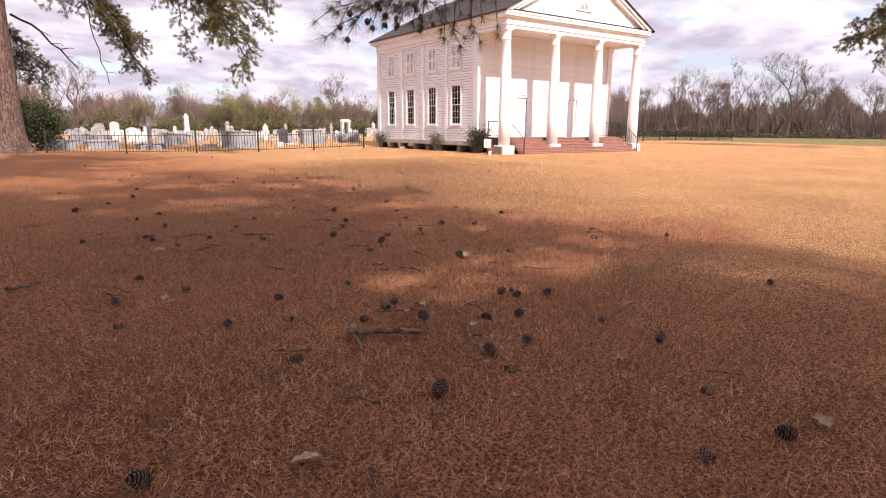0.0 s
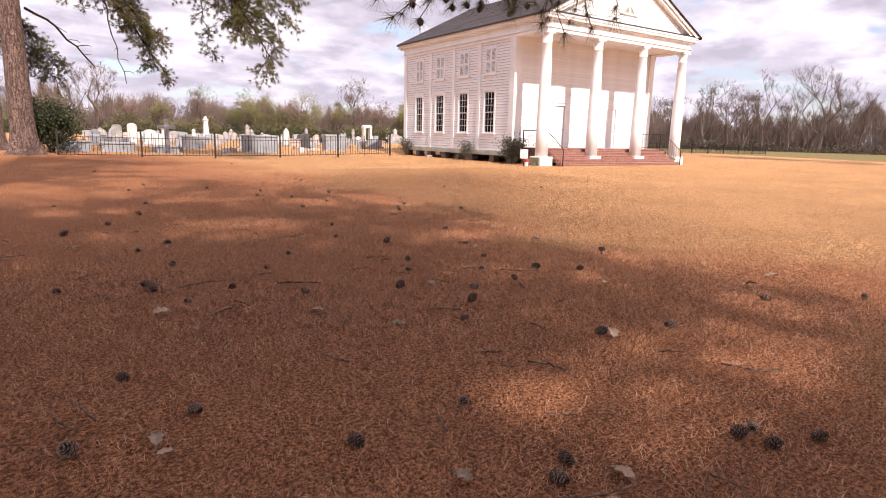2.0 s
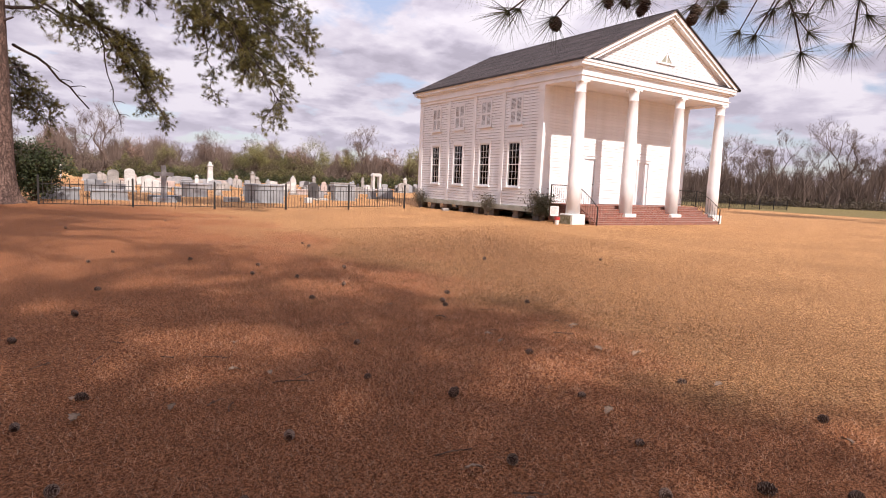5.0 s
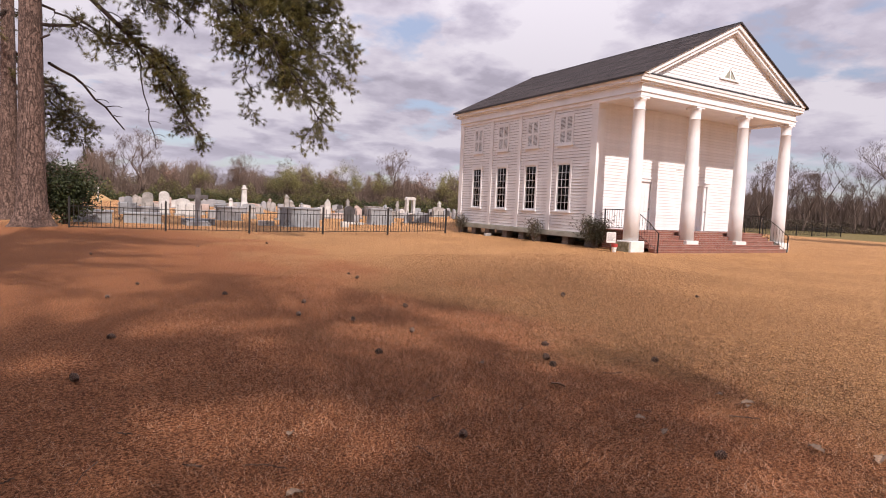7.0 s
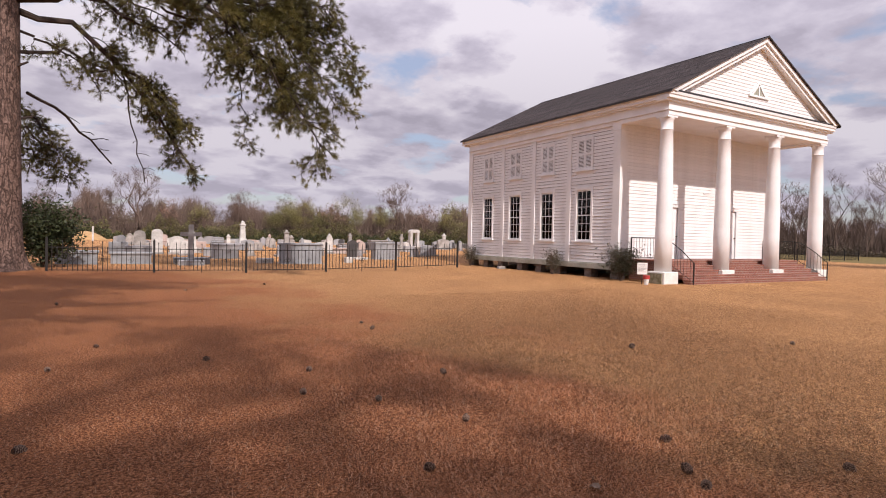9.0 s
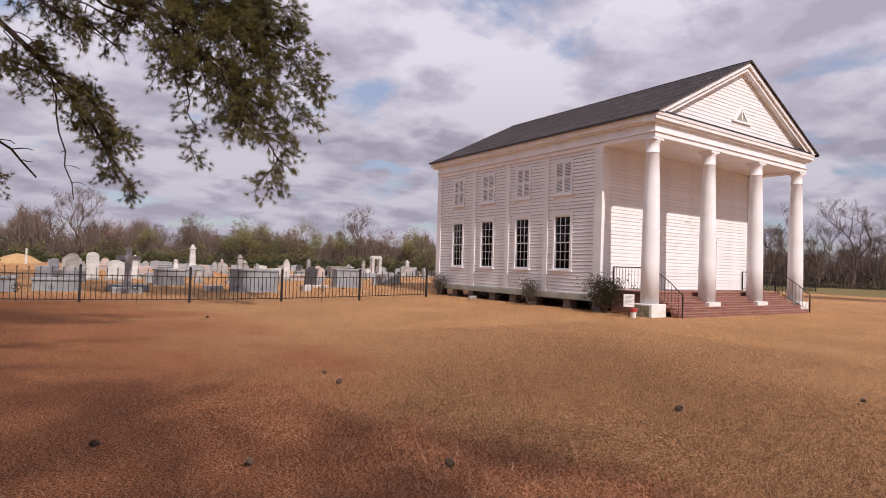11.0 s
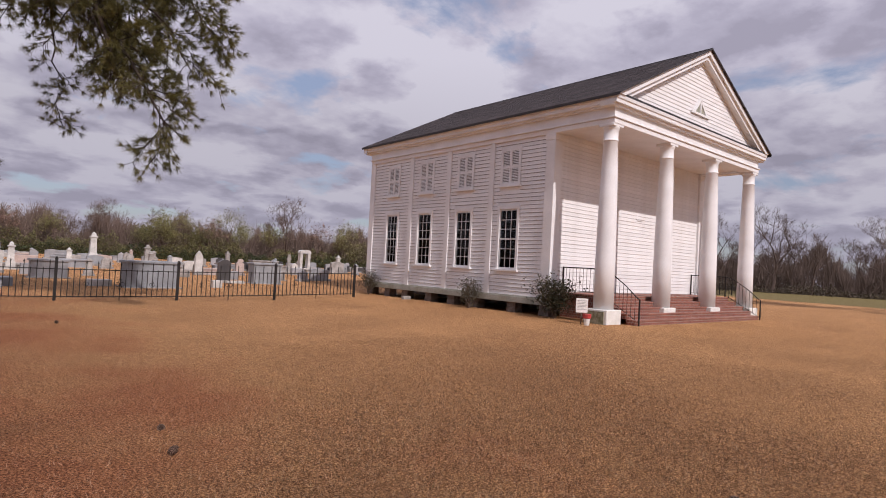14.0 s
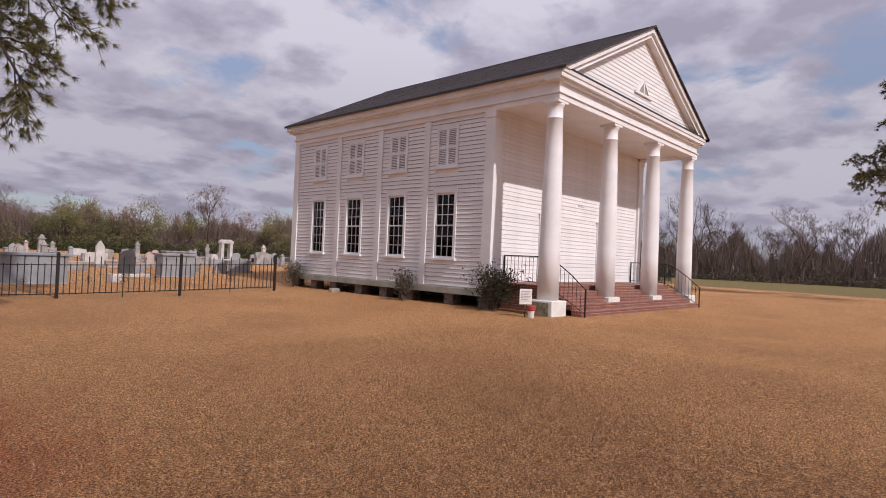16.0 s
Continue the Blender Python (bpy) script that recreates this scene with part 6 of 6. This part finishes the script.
FAR = [(-17.48, -18.14), (-19.81, -18.04), (-17.23, -17.80), (-16.88, -17.46), (-16.35, -17.39), (-15.48, -17.33), (-17.54, -17.12), (-15.83, -17.02), (-18.30, -16.95), (-16.37, -16.84), (-14.37, -16.74), (-19.24, -16.73), (-17.11, -16.55), (-18.78, -16.41), (-15.97, -16.30), (-19.41, -16.30), (-16.82, -16.10), (-19.39, -16.02), (-20.12, -15.89), (-18.34, -15.86), (-14.57, -15.72), (-15.66, -15.50), (-19.13, -15.28), (-17.90, -15.24), (-16.60, -15.08), (-15.27, -14.42), (-16.94, -14.38)]
WIDE = [(-19.32, -14.36), (-19.00, -13.90), (-16.66, -13.49), (-20.05, -12.86), (-13.63, -12.55), (-14.79, -12.29), (-14.73, -12.12), (-19.44, -12.12), (-14.36, -11.56), (-16.24, -11.25), (-18.95, -11.19), (-15.51, -10.49), (-18.73, -9.67), (-20.09, -9.63), (-15.90, -9.57), (-8.76, -9.53), (-16.49, -9.07), (-14.79, -8.93), (-11.44, -8.62), (-16.17, -8.15), (-17.07, -7.07), (-18.72, -6.99), (-14.34, -5.67), (-18.25, -5.63), (-14.18, -4.88), (-19.03, -0.31), (-16.30, 2.17), (-13.95, 3.42), (-17.80, 5.79)]
rng = random.Random(40)
for x, y in NEAR + FAR + WIDE:
    me = CONES[rng.randint(0, 3)]
    c = tagged(new("pine_cone", me), "open dark pine cone lying on dry grass", "pine cone", "fallen pine cones")
    k = rng.uniform(0.85, 1.15)
    c.matrix_world = pose(x, y, 0.020 + 0.018 * noise.noise(Vector((x * 0.35, y * 0.35, 0))), rng.uniform(55, 110), rng.uniform(-20, 20), rng.uniform(0, 360)) @ Matrix.Scale(k, 4)


def stick(pts, r, label, forks=()):
    s = Soup()
    rng = random.Random(int(abs(pts[0][0]) * 100))
    path = [Vector((*p, r * 0.9 + 0.026)) for p in pts]
    dense = [p.lerp(q, t) + Vector((0, 0, rng.uniform(-0.004, 0.004))) for p, q in zip(path, path[1:]) for t in (0, 0.14, 0.28, 0.42, 0.56, 0.7, 0.85)] + [path[-1]]
    s.tube(dense, r, r * 0.7, 8)
    s.v = [p + Vector((rng.uniform(-1, 1), rng.uniform(-1, 1), rng.uniform(-1, 1))) * r * 0.22 for p in s.v]
    for a, b in forks:
        s.tube(bend((*a, r + 0.012), (*b, 0.02), 0.01, 5, rng, 0.004), r * 0.55, r * 0.3, 5)
    ob = new("fallen_stick", s.mesh("fallen_stick", M_STICK))
    tagged(ob, label, "stick")


stick([(-18.92, -20.46), (-18.69, -20.59), (-18.48, -20.75)], 0.021, "broken grey-brown stick with a side fork", [((-18.88, -20.48), (-18.96, -20.76))])
stick([(-18.18, -20.73), (-18.25, -20.88), (-18.33, -21.00), (-18.38, -21.19)], 0.010, "crooked thin dead twig on the grass", [((-18.27, -20.92), (-18.16, -20.98))])
stick([(-20.75, -17.96), (-20.71, -17.99), (-20.52, -17.85)], 0.016, "pale dead stick lying on pine litter")
stick([(-16.69, -19.70), (-16.59, -19.86), (-16.43, -19.93)], 0.007, "thin dead twig on the grass", [((-16.59, -19.86), (-16.49, -19.75))])
stick([(-19.70, -22.20), (-19.55, -22.05), (-19.50, -21.83)], 0.005, "thin dead twig on the grass")
stick([(-16.28, -17.03), (-16.11, -17.19), (-15.95, -17.25)], 0.006, "thin dead twig on the grass")
stick([(-18.43, -16.51), (-18.21, -16.62), (-18.09, -16.69)], 0.008, "thin dead twig on the grass")
stick([(-19.21, -16.28), (-18.99, -16.17), (-18.82, -16.23)], 0.006, "thin dead twig on the grass", [((-18.99, -16.17), (-18.94, -16.07))])


def leaf_mesh(seed):
    """A curled lobed leaf."""
    rng = random.Random(seed)
    n = 7
    L, W = 0.11, 0.032
    s = Soup()
    rows = []
    for i in range(n):
        t = i / (n - 1)
        w = W * math.sin(math.pi * (0.06 + 0.9 * t)) * (1.25 if i % 2 else 0.75)
        z = 0.012 * math.sin(3 * t) + rng.uniform(0, 0.006)
        rows.append((Vector((-w, t * L, z + 0.012)), Vector((0, t * L, z)), Vector((w, t * L, z + 0.010 + rng.uniform(0, 0.006)))))
    for a, b in zip(rows, rows[1:]):
        s.quad(a[0], a[1], b[1], b[0])
        s.quad(a[1], a[2], b[2], b[1])
    s.tube([(0, -0.03, 0.004), (0, 0, 0.002)], 0.0015, 0.0015, 4)
    return s.mesh("fallen_leaf", M_DEADLEAF)


LEAVES = [leaf_mesh(i) for i in range(3)]
spots = [(-17.67, -22.76), (-19.62, -21.70), (-18.75, -19.80), (-19.74, -18.98), (-18.37, -17.48), (-15.72, -17.97), (-18.08, -18.00), (-19.03, -14.39), (-19.01, -13.93), (-18.17, -20.23), (-18.31, -20.29), (-19.91, -19.61)]
rng = random.Random(51)
spots += [(rng.uniform(-21, -14), rng.uniform(-23, -12)) for _ in range(34)]
for x, y in spots:
    ob = tagged(new("fallen_leaf", LEAVES[rng.randint(0, 2)]), "dry curled brown leaf lying on the grass", "leaf", "fallen leaves")
    ob.matrix_world = pose(x, y, 0.020, rng.uniform(-15, 15), rng.uniform(-15, 15), rng.uniform(0, 360)) @ Matrix.Scale(rng.uniform(0.7, 1.3), 4)


# small broken twigs among the cones
rng = random.Random(63)
for k in range(70):
    x, y, a = rng.uniform(-21.2, -14.2), rng.uniform(-22.6, -12.5), rng.uniform(0, 6.28)
    if x > -19.5 + (y + 22.6) * 0.75:
        x -= 2.5
    L = rng.uniform(0.05, 0.16)
    mid = (x + L * math.cos(a), y + L * math.sin(a))
    end = (mid[0] + L * math.cos(a + rng.uniform(-0.6, 0.6)), mid[1] + L * math.sin(a + rng.uniform(-0.6, 0.6)))
    stick([(x, y), mid, end], rng.uniform(0.003, 0.007), "short broken twig lying on the grass", [(mid, (mid[0] + L * 0.6 * math.cos(a + 0.9), mid[1] + L * 0.6 * math.sin(a + 0.9)))] if k % 3 == 0 else ())
